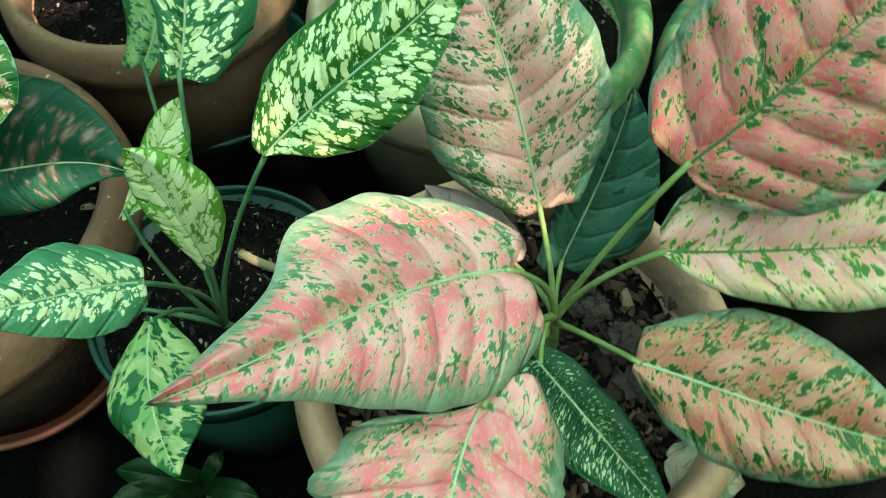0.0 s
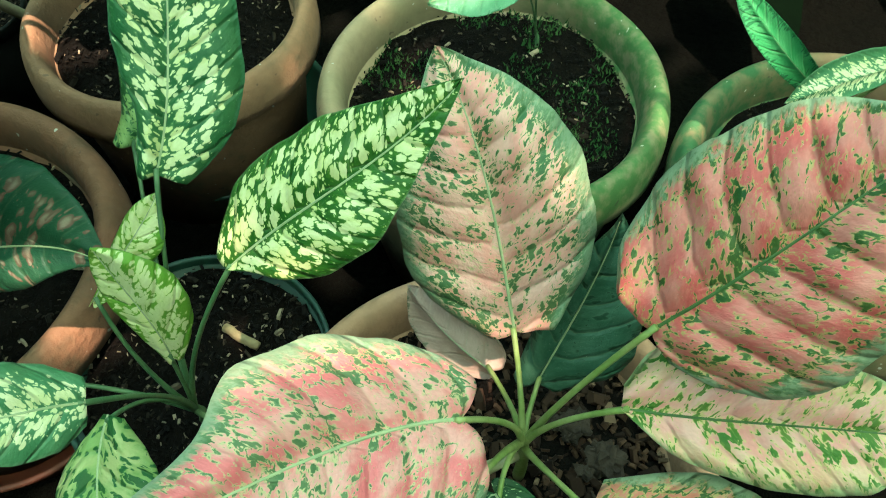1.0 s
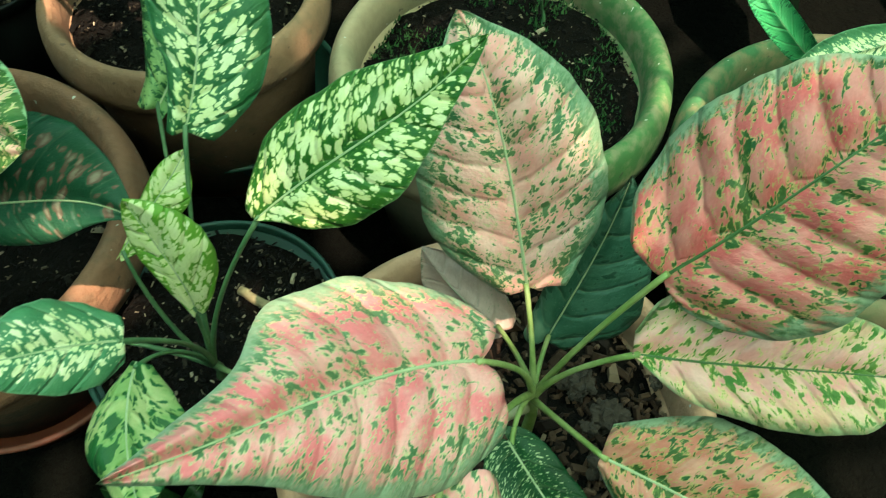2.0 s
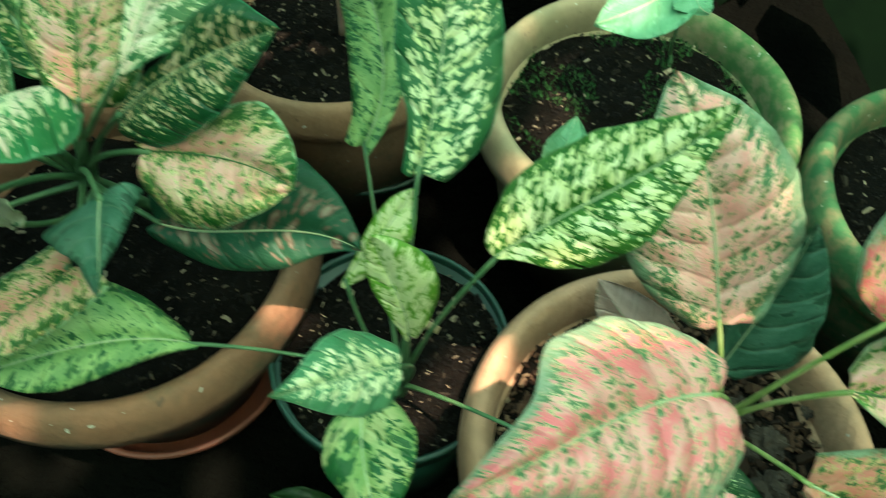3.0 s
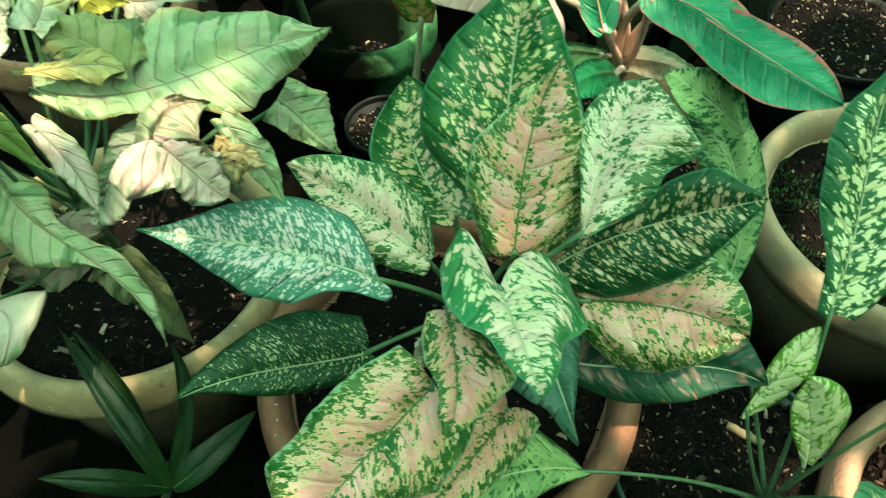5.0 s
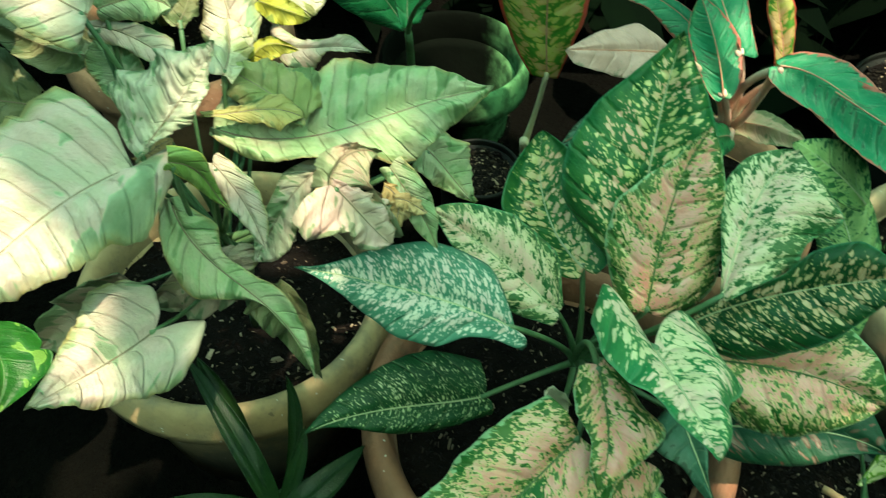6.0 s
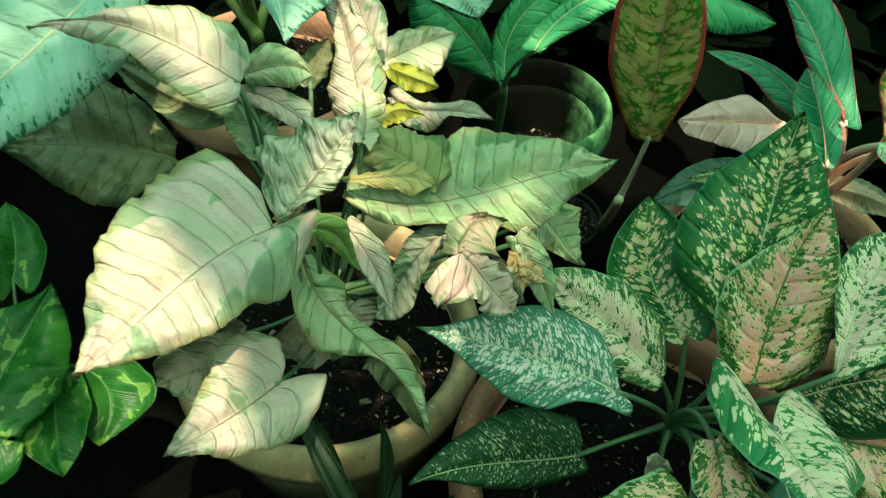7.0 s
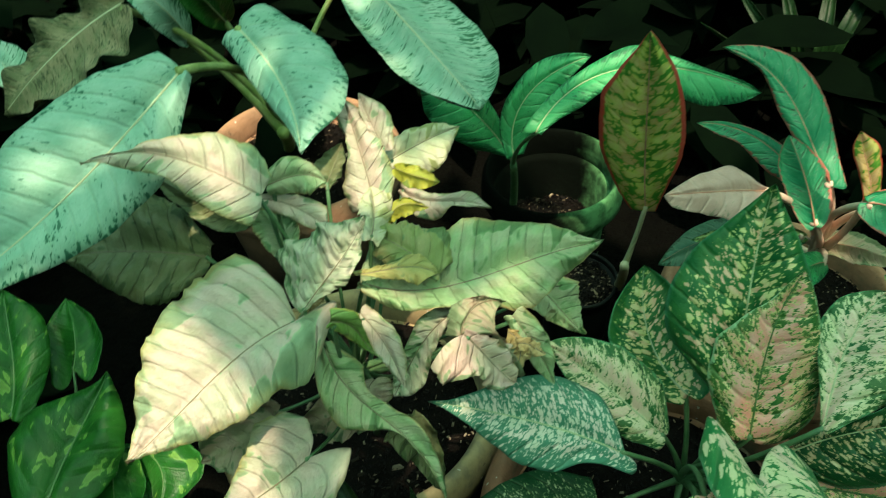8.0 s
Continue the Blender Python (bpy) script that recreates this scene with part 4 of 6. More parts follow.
spotted_plant = plant('spotted_dieffenbachia', (-0.150, 0.296, 0.235), (-0.154, 0.302, 0.209), "green foliage plant with cream-speckled leaves in a plastic pot", STALK_DARK, "green", 0.0021)
blade(spotted_plant, ((-0.092, 0.319, 0.408), (-0.050, 0.339, 0.445), (-0.006, 0.358, 0.480), (0.033, 0.382, 0.518)), (-0.31, -0.63, 0.72), (0.0134, 0.0249, 0.0356, 0.0399, 0.0380, 0.0312, 0.0202, 0.0094), (0.0005, 0.0107, 0.0282, 0.0382, 0.0387, 0.0278, 0.0154, 0.0068), lobes=(0.00, 0.00), rise=(0.00, 0.00), kind='spot', fold=0.18)
blade(spotted_plant, ((-0.156, 0.376, 0.411), (-0.151, 0.418, 0.455), (-0.153, 0.458, 0.501), (-0.151, 0.499, 0.548)), (0.26, -0.72, 0.64), (0.0115, 0.0138, 0.0176, 0.0283, 0.0342, 0.0341, 0.0270, 0.0103), (0.0196, 0.0301, 0.0418, 0.0442, 0.0420, 0.0363, 0.0255, 0.0118), lobes=(0.02, 0.00), rise=(0.00, 0.00), kind='spottall', fold=0.12)
blade(spotted_plant, ((-0.214, 0.438, 0.358), (-0.210, 0.491, 0.386), (-0.231, 0.541, 0.413), (-0.262, 0.587, 0.438)), (0.01, -0.47, 0.88), (0.0181, 0.0204, 0.0239, 0.0277, 0.0289, 0.0261, 0.0233, 0.0153), (0.0048, 0.0085, 0.0140, 0.0208, 0.0271, 0.0307, 0.0292, 0.0213), lobes=(0.04, 0.04), rise=(-0.00, 0.00), kind='spotfaint')
blade(spotted_plant, ((-0.200, 0.319, 0.339), (-0.186, 0.337, 0.358), (-0.171, 0.354, 0.377), (-0.158, 0.373, 0.397)), (0.02, -0.74, 0.67), (0.0005, 0.0012, 0.0033, 0.0071, 0.0105, 0.0119, 0.0108, 0.0064), (0.0035, 0.0080, 0.0135, 0.0168, 0.0182, 0.0191, 0.0134, 0.0055), lobes=(0.04, 0.04), rise=(-0.00, 0.00), kind='spotlime')
blade(spotted_plant, ((-0.145, 0.299, 0.315), (-0.152, 0.306, 0.346), (-0.164, 0.313, 0.377), (-0.176, 0.320, 0.407)), (0.25, -0.92, 0.30), (0.0045, 0.0067, 0.0100, 0.0134, 0.0151, 0.0144, 0.0106, 0.0048), (0.0070, 0.0121, 0.0199, 0.0286, 0.0313, 0.0295, 0.0230, 0.0125), lobes=(0.04, 0.02), rise=(0.00, -0.00), kind='spotlime')
blade(spotted_plant, ((-0.133, 0.226, 0.416), (-0.150, 0.209, 0.436), (-0.167, 0.190, 0.453), (-0.188, 0.172, 0.467)), (0.65, 0.08, 0.75), (0.0116, 0.0169, 0.0229, 0.0234, 0.0209, 0.0159, 0.0083, 0.0031), (0.0130, 0.0172, 0.0234, 0.0264, 0.0249, 0.0189, 0.0099, 0.0038), lobes=(0.00, 0.00), rise=(0.01, -0.00), kind='spotpale')
blade(spotted_plant, ((-0.163, 0.249, 0.332), (-0.160, 0.217, 0.321), (-0.148, 0.186, 0.312), (-0.129, 0.159, 0.306)), (-0.17, -0.33, 0.93), (0.0109, 0.0195, 0.0312, 0.0378, 0.0374, 0.0345, 0.0238, 0.0092), (0.0005, 0.0064, 0.0164, 0.0281, 0.0294, 0.0218, 0.0128, 0.0052), lobes=(0.00, 0.00), rise=(-0.00, -0.00), kind='spotyoung')
leaf(spotted_plant, (-0.032, 0.236, 0.318), (-0.008, 0.240, 0.318), (0.028, 0.232, 0.310), (-0.010, 0.220, 0.318), (-0.007, 0.259, 0.318), kind='spotfaint', lobe=0.05)
blade(spotted_plant, ((-0.314, 0.273, 0.283), (-0.359, 0.257, 0.299), (-0.398, 0.231, 0.311), (-0.437, 0.199, 0.321)), (0.39, -0.19, 0.90), (0.0064, 0.0104, 0.0164, 0.0229, 0.0276, 0.0286, 0.0241, 0.0121), (0.0058, 0.0166, 0.0317, 0.0464, 0.0552, 0.0521, 0.0374, 0.0166), lobes=(0.04, 0.00), rise=(0.00, -0.00), kind='spotfaint')
leaf(spotted_plant, (-0.226, 0.520, 0.445), (-0.264, 0.520, 0.475), (-0.298, 0.537, 0.483), (-0.242, 0.544, 0.475), (-0.274, 0.503, 0.468), kind='spotfaint', lobe=0.03, stalk=False)

mottled_plant = plant('mottled_aglaonema', (-0.437, 0.375, 0.333), (-0.419, 0.435, 0.209), "dense pink-mottled green foliage plant in a clay pot", STALK_DARK, "green", 0.0030)
blade(mottled_plant, ((-0.395, 0.365, 0.433), (-0.397, 0.394, 0.473), (-0.395, 0.423, 0.513), (-0.382, 0.453, 0.551)), (0.05, -0.81, 0.59), (0.0236, 0.0279, 0.0344, 0.0409, 0.0409, 0.0268, 0.0099, 0.0037), (0.0233, 0.0367, 0.0462, 0.0470, 0.0449, 0.0392, 0.0294, 0.0165), lobes=(0.00, 0.00), rise=(0.00, 0.01), kind='mottlepink')
blade(mottled_plant, ((-0.413, 0.375, 0.431), (-0.415, 0.420, 0.483), (-0.418, 0.465, 0.535), (-0.415, 0.509, 0.588)), (-0.08, -0.76, 0.64), (0.0005, 0.0068, 0.0344, 0.0606, 0.0646, 0.0549, 0.0303, 0.0114), (0.0258, 0.0346, 0.0482, 0.0593, 0.0554, 0.0450, 0.0297, 0.0127), lobes=(0.00, 0.00), rise=(-0.00, -0.01), kind='mottledark', fold=0.12)
blade(mottled_plant, ((-0.350, 0.359, 0.474), (-0.346, 0.395, 0.495), (-0.337, 0.429, 0.516), (-0.317, 0.461, 0.538)), (-0.18, -0.48, 0.86), (0.0005, 0.0022, 0.0060, 0.0122, 0.0194, 0.0256, 0.0240, 0.0130), (0.0042, 0.0144, 0.0298, 0.0419, 0.0442, 0.0519, 0.0576, 0.0412), lobes=(0.04, 0.00), rise=(-0.00, -0.00), kind='mottlepale')
blade(mottled_plant, ((-0.365, 0.361, 0.433), (-0.327, 0.369, 0.468), (-0.284, 0.371, 0.499), (-0.239, 0.372, 0.526)), (-0.38, -0.71, 0.59), (0.0007, 0.0033, 0.0072, 0.0087, 0.0143, 0.0261, 0.0285, 0.0129), (0.0177, 0.0287, 0.0395, 0.0424, 0.0417, 0.0353, 0.0235, 0.0110), lobes=(0.03, 0.00), rise=(0.00, 0.00), kind='mottledeep', fold=0.2)
blade(mottled_plant, ((-0.338, 0.341, 0.426), (-0.300, 0.339, 0.435), (-0.263, 0.334, 0.440), (-0.226, 0.323, 0.438)), (-0.18, -0.64, 0.74), (0.0041, 0.0072, 0.0115, 0.0199, 0.0345, 0.0421, 0.0330, 0.0197), (0.0270, 0.0360, 0.0473, 0.0502, 0.0488, 0.0430, 0.0329, 0.0187), lobes=(0.05, 0.04), rise=(-0.01, -0.00), kind='mottlepink')
blade(mottled_plant, ((-0.349, 0.334, 0.349), (-0.295, 0.334, 0.354), (-0.242, 0.340, 0.363), (-0.188, 0.334, 0.363)), (-0.07, -0.60, 0.80), (0.0350, 0.0418, 0.0500, 0.0592, 0.0616, 0.0547, 0.0376, 0.0161), (0.0107, 0.0154, 0.0226, 0.0289, 0.0305, 0.0265, 0.0164, 0.0066), lobes=(0.04, 0.02), rise=(-0.00, -0.00), kind='darkred')
blade(mottled_plant, ((-0.399, 0.287, 0.502), (-0.388, 0.257, 0.518), (-0.377, 0.226, 0.533), (-0.367, 0.194, 0.544)), (0.01, 0.46, 0.89), (0.0532, 0.0558, 0.0544, 0.0453, 0.0300, 0.0205, 0.0152, 0.0077), (0.0193, 0.0332, 0.0368, 0.0278, 0.0187, 0.0152, 0.0096, 0.0038), lobes=(0.34, 0.62), rise=(-0.07, -0.11), kind='mottleheart')
blade(mottled_plant, ((-0.430, 0.276, 0.482), (-0.420, 0.252, 0.473), (-0.414, 0.227, 0.464), (-0.416, 0.202, 0.455)), (0.08, -0.33, 0.94), (0.0084, 0.0124, 0.0185, 0.0260, 0.0378, 0.0277, 0.0135, 0.0054), (0.0130, 0.0160, 0.0199, 0.0199, 0.0152, 0.0115, 0.0110, 0.0059), lobes=(0.04, 0.02), rise=(0.00, -0.00), kind='mottlepink')
blade(mottled_plant, ((-0.362, 0.310, 0.409), (-0.352, 0.285, 0.408), (-0.341, 0.261, 0.407), (-0.331, 0.237, 0.406)), (0.09, -0.00, 1.00), (0.0287, 0.0261, 0.0220, 0.0170, 0.0119, 0.0061, 0.0014, 0.0005), (0.0017, 0.0101, 0.0231, 0.0341, 0.0255, 0.0136, 0.0090, 0.0039), lobes=(0.07, 0.00), rise=(0.00, -0.00), kind='dark')
blade(mottled_plant, ((-0.431, 0.241, 0.446), (-0.455, 0.208, 0.432), (-0.478, 0.174, 0.417), (-0.499, 0.139, 0.402)), (0.18, -0.49, 0.85), (0.0386, 0.0417, 0.0468, 0.0493, 0.0385, 0.0287, 0.0233, 0.0107), (0.0342, 0.0370, 0.0414, 0.0448, 0.0449, 0.0431, 0.0456, 0.0276), lobes=(0.01, 0.02), rise=(0.00, 0.00), kind='mottlepink')
blade(mottled_plant, ((-0.381, 0.274, 0.368), (-0.396, 0.238, 0.369), (-0.415, 0.203, 0.372), (-0.435, 0.169, 0.375)), (0.33, -0.11, 0.94), (0.0280, 0.0272, 0.0261, 0.0246, 0.0225, 0.0187, 0.0118, 0.0050), (0.0220, 0.0227, 0.0237, 0.0250, 0.0263, 0.0284, 0.0260, 0.0138), lobes=(0.06, 0.04), rise=(-0.00, 0.00), kind='mottlepink')
blade(mottled_plant, ((-0.491, 0.329, 0.425), (-0.543, 0.322, 0.450), (-0.595, 0.309, 0.472), (-0.647, 0.292, 0.492)), (0.44, -0.34, 0.83), (0.0158, 0.0158, 0.0201, 0.0356, 0.0357, 0.0267, 0.0133, 0.0045), (0.0005, 0.0186, 0.0395, 0.0432, 0.0383, 0.0283, 0.0120, 0.0027), lobes=(0.07, 0.00), rise=(-0.00, -0.00), kind='silverspot', fold=0.12)
blade(mottled_plant, ((-0.460, 0.368, 0.405), (-0.497, 0.376, 0.429), (-0.534, 0.383, 0.452), (-0.573, 0.386, 0.474)), (0.37, -0.55, 0.75), (0.0132, 0.0175, 0.0240, 0.0287, 0.0267, 0.0213, 0.0142, 0.0061), (0.0077, 0.0189, 0.0339, 0.0389, 0.0382, 0.0329, 0.0241, 0.0123), lobes=(0.02, 0.00), rise=(-0.00, -0.00), kind='mottlepale')
blade(mottled_plant, ((-0.505, 0.326, 0.318), (-0.548, 0.299, 0.331), (-0.592, 0.271, 0.345), (-0.633, 0.236, 0.353)), (0.48, -0.37, 0.79), (0.0167, 0.0184, 0.0208, 0.0229, 0.0215, 0.0162, 0.0074, 0.0015), (0.0323, 0.0360, 0.0416, 0.0446, 0.0395, 0.0290, 0.0175, 0.0074), lobes=(0.04, 0.01), rise=(0.00, -0.00), kind='darkspot')
leaf(mottled_plant, (-0.447, 0.410, 0.415), (-0.488, 0.446, 0.438), (-0.505, 0.501, 0.475), (-0.455, 0.470, 0.453), (-0.526, 0.443, 0.438), kind='mottledark', lobe=0.05)
leaf(mottled_plant, (-0.443, 0.304, 0.355), (-0.449, 0.304, 0.377), (-0.454, 0.306, 0.392), (-0.435, 0.307, 0.370), (-0.458, 0.298, 0.377), kind='cream', lobe=0.05, wave=0.6)

arrowhead_plant = plant('arrowhead_vine', (-0.739, 0.352, 0.430), (-0.772, 0.413, 0.209), "pale green arrowhead vine with wavy sunlit leaves, pot-grown", STALK_DARK, "brown", 0.0022)
blade(arrowhead_plant, ((-0.746, 0.288, 0.566), (-0.772, 0.244, 0.568), (-0.790, 0.197, 0.563), (-0.811, 0.151, 0.553)), (0.31, -0.20, 0.93), (0.0182, 0.0339, 0.0462, 0.0381, 0.0385, 0.0305, 0.0164, 0.0052), (0.0435, 0.0631, 0.0712, 0.0661, 0.0576, 0.0448, 0.0287, 0.0111), lobes=(0.19, 0.00), rise=(0.02, -0.02), kind='pale', relief=3.0, wave=0.35)
blade(arrowhead_plant, ((-0.717, 0.341, 0.561), (-0.653, 0.357, 0.556), (-0.597, 0.392, 0.564), (-0.539, 0.425, 0.571)), (0.16, -0.43, 0.89), (0.0512, 0.0496, 0.0474, 0.0447, 0.0502, 0.0440, 0.0232, 0.0084), (0.0059, 0.0104, 0.0176, 0.0186, 0.0275, 0.0363, 0.0211, 0.0111), lobes=(0.01, 0.00), rise=(-0.00, 0.00), kind='palegreen', relief=5.0, wave=0.5)
blade(arrowhead_plant, ((-0.655, 0.356, 0.570), (-0.674, 0.363, 0.577), (-0.694, 0.368, 0.583), (-0.715, 0.371, 0.589)), (0.20, -0.34, 0.92), (0.0058, 0.0074, 0.0099, 0.0130, 0.0161, 0.0187, 0.0186, 0.0120), (0.0166, 0.0219, 0.0300, 0.0342, 0.0243, 0.0215, 0.0195, 0.0118), lobes=(0.04, 0.00), rise=(0.03, 0.01), kind='olive', relief=1.5, wave=0.5, stalk=False)
blade(arrowhead_plant, ((-0.714, 0.331, 0.580), (-0.695, 0.342, 0.579), (-0.676, 0.352, 0.578), (-0.655, 0.354, 0.574)), (0.22, -0.33, 0.92), (0.0035, 0.0035, 0.0035, 0.0037, 0.0059, 0.0098, 0.0096, 0.0060), (0.0005, 0.0016, 0.0039, 0.0067, 0.0095, 0.0126, 0.0129, 0.0086), lobes=(0.04, 0.04), rise=(0.01, -0.01), kind='ochre', relief=0.5, wave=1.2, stalk=False)
blade(arrowhead_plant, ((-0.728, 0.232, 0.467), (-0.738, 0.203, 0.474), (-0.751, 0.175, 0.481), (-0.768, 0.148, 0.484)), (0.53, -0.01, 0.85), (0.0219, 0.0307, 0.0368, 0.0334, 0.0272, 0.0195, 0.0112, 0.0045), (0.0404, 0.0450, 0.0484, 0.0385, 0.0301, 0.0216, 0.0123, 0.0049), lobes=(0.25, 0.17), rise=(0.01, 0.00), kind='pale')
blade(arrowhead_plant, ((-0.788, 0.344, 0.634), (-0.827, 0.340, 0.655), (-0.866, 0.328, 0.672), (-0.900, 0.299, 0.677)), (0.47, -0.43, 0.77), (0.0254, 0.0274, 0.0291, 0.0240, 0.0180, 0.0157, 0.0115, 0.0051), (0.0150, 0.0235, 0.0322, 0.0306, 0.0209, 0.0111, 0.0005, 0.0005), lobes=(0.03, 0.00), rise=(-0.00, 0.01), kind='pale', relief=2.5, wave=0.5)
blade(arrowhead_plant, ((-0.800, 0.370, 0.619), (-0.788, 0.380, 0.621), (-0.774, 0.389, 0.620), (-0.759, 0.391, 0.614)), (0.38, -0.59, 0.71), (0.0087, 0.0104, 0.0128, 0.0160, 0.0164, 0.0122, 0.0069, 0.0028), (0.0083, 0.0094, 0.0109, 0.0128, 0.0145, 0.0156, 0.0157, 0.0106), lobes=(0.04, 0.04), rise=(-0.00, 0.01), kind='palegreen', wave=0.8)
blade(arrowhead_plant, ((-0.747, 0.446, 0.547), (-0.761, 0.465, 0.569), (-0.776, 0.484, 0.591), (-0.791, 0.502, 0.613)), (0.15, -0.69, 0.70), (0.0246, 0.0246, 0.0246, 0.0192, 0.0103, 0.0085, 0.0116, 0.0076), (0.0158, 0.0197, 0.0238, 0.0229, 0.0212, 0.0210, 0.0160, 0.0072), lobes=(0.04, 0.01), rise=(0.00, 0.00), kind='pale', wave=0.5)
blade(arrowhead_plant, ((-0.746, 0.486, 0.563), (-0.733, 0.514, 0.560), (-0.719, 0.540, 0.557), (-0.703, 0.566, 0.552)), (0.57, -0.21, 0.79), (0.0165, 0.0165, 0.0165, 0.0167, 0.0162, 0.0138, 0.0093, 0.0041), (0.0077, 0.0134, 0.0215, 0.0281, 0.0285, 0.0242, 0.0157, 0.0066), lobes=(0.04, 0.01), rise=(0.00, -0.00), kind='cream', wave=0.6)
blade(arrowhead_plant, ((-0.739, 0.490, 0.527), (-0.706, 0.470, 0.538), (-0.672, 0.459, 0.554), (-0.637, 0.444, 0.567)), (-0.50, -0.47, 0.73), (0.0131, 0.0117, 0.0097, 0.0074, 0.0070, 0.0097, 0.0082, 0.0030), (0.0040, 0.0076, 0.0132, 0.0183, 0.0139, 0.0062, 0.0044, 0.0021), lobes=(0.04, 0.02), rise=(0.00, -0.01), kind='pale', wave=1.0)
blade(arrowhead_plant, ((-0.707, 0.353, 0.599), (-0.713, 0.374, 0.597), (-0.721, 0.394, 0.597), (-0.731, 0.412, 0.598)), (0.51, 0.22, 0.83), (0.0184, 0.0165, 0.0141, 0.0130, 0.0128, 0.0119, 0.0082, 0.0035), (0.0071, 0.0082, 0.0099, 0.0120, 0.0144, 0.0180, 0.0201, 0.0141), lobes=(0.13, 0.04), rise=(-0.03, -0.03), kind='cream', wave=1.0)
blade(arrowhead_plant, ((-0.742, 0.290, 0.572), (-0.729, 0.309, 0.591), (-0.715, 0.328, 0.610), (-0.706, 0.348, 0.629)), (-0.11, -0.66, 0.75), (0.0086, 0.0251, 0.0449, 0.0443, 0.0355, 0.0311, 0.0226, 0.0099), (0.0005, 0.0026, 0.0066, 0.0119, 0.0167, 0.0141, 0.0060, 0.0020), lobes=(0.00, 0.04), rise=(0.00, -0.00), kind='crinkle', wave=0.9)
blade(arrowhead_plant, ((-0.707, 0.316, 0.553), (-0.690, 0.309, 0.539), (-0.676, 0.300, 0.524), (-0.664, 0.288, 0.508)), (0.22, -0.73, 0.65), (0.0074, 0.0090, 0.0114, 0.0133, 0.0125, 0.0101, 0.0064, 0.0027), (0.0069, 0.0077, 0.0090, 0.0100, 0.0098, 0.0082, 0.0053, 0.0023), lobes=(0.04, 0.04), rise=(0.01, -0.00), kind='pale', wave=0.5, relief=0.6)
blade(arrowhead_plant, ((-0.734, 0.297, 0.531), (-0.700, 0.276, 0.497), (-0.657, 0.267, 0.469), (-0.619, 0.242, 0.431)), (0.32, -0.62, 0.71), (0.0064, 0.0128, 0.0202, 0.0098, 0.0114, 0.0150, 0.0096, 0.0039), (0.0072, 0.0123, 0.0201, 0.0276, 0.0120, 0.0005, 0.0007, 0.0010), lobes=(0.00, 0.00), rise=(0.04, 0.03), kind='palegreen', wave=0.7)
leaf(arrowhead_plant, (-0.667, 0.289, 0.460), (-0.650, 0.289, 0.438), (-0.638, 0.289, 0.348), (-0.678, 0.270, 0.445), (-0.642, 0.297, 0.422), kind='fadedgreen', lobe=0.05, wave=1.1)
blade(arrowhead_plant, ((-0.621, 0.313, 0.560), (-0.608, 0.312, 0.546), (-0.595, 0.310, 0.532), (-0.582, 0.310, 0.518)), (0.69, -0.27, 0.67), (0.0042, 0.0064, 0.0097, 0.0139, 0.0176, 0.0199, 0.0192, 0.0135), (0.0350, 0.0391, 0.0400, 0.0275, 0.0178, 0.0179, 0.0153, 0.0082), lobes=(0.04, 0.18), rise=(0.00, 0.00), kind='blush', wave=0.6, relief=0.6)
blade(arrowhead_plant, ((-0.594, 0.337, 0.543), (-0.585, 0.336, 0.535), (-0.582, 0.328, 0.528), (-0.583, 0.317, 0.524)), (0.66, -0.30, 0.69), (0.0014, 0.0028, 0.0049, 0.0076, 0.0095, 0.0099, 0.0071, 0.0031), (0.0089, 0.0101, 0.0119, 0.0134, 0.0138, 0.0124, 0.0088, 0.0039), lobes=(0.04, 0.04), rise=(0.00, 0.02), kind='tan', wave=2.0, stalk=False)
blade(arrowhead_plant, ((-0.585, 0.332, 0.538), (-0.578, 0.337, 0.533), (-0.571, 0.338, 0.528), (-0.564, 0.339, 0.523)), (0.62, -0.28, 0.73), (0.0032, 0.0038, 0.0045, 0.0055, 0.0058, 0.0051, 0.0033, 0.0014), (0.0063, 0.0066, 0.0072, 0.0076, 0.0075, 0.0066, 0.0044, 0.0019), lobes=(0.04, 0.04), rise=(0.01, -0.01), kind='tan', wave=2.0, stalk=False)
blade(arrowhead_plant, ((-0.625, 0.318, 0.552), (-0.624, 0.332, 0.560), (-0.616, 0.346, 0.561), (-0.603, 0.355, 0.555)), (0.61, -0.41, 0.68), (0.0099, 0.0107, 0.0122, 0.0116, 0.0088, 0.0058, 0.0032, 0.0013), (0.0203, 0.0364, 0.0593, 0.0672, 0.0633, 0.0504, 0.0312, 0.0129), lobes=(0.03, 0.02), rise=(0.01, -0.00), kind='brownish', wave=1.0, relief=0.6)
blade(arrowhead_plant, ((-0.593, 0.347, 0.551), (-0.579, 0.344, 0.532), (-0.566, 0.340, 0.513), (-0.555, 0.334, 0.493)), (0.46, -0.75, 0.48), (0.0107, 0.0115, 0.0127, 0.0135, 0.0126, 0.0100, 0.0062, 0.0026), (0.0066, 0.0071, 0.0078, 0.0088, 0.0094, 0.0090, 0.0070, 0.0034), lobes=(0.04, 0.04), rise=(0.00, 0.00), kind='palegreen', wave=0.9)
blade(arrowhead_plant, ((-0.588, 0.425, 0.500), (-0.574, 0.426, 0.484), (-0.560, 0.425, 0.467), (-0.546, 0.425, 0.450)), (0.67, -0.48, 0.56), (0.0186, 0.0210, 0.0248, 0.0278, 0.0265, 0.0211, 0.0129, 0.0053), (0.0198, 0.0192, 0.0182, 0.0166, 0.0139, 0.0103, 0.0061, 0.0025), lobes=(0.03, 0.04), rise=(0.00, 0.00), kind='palegreen', wave=0.5)
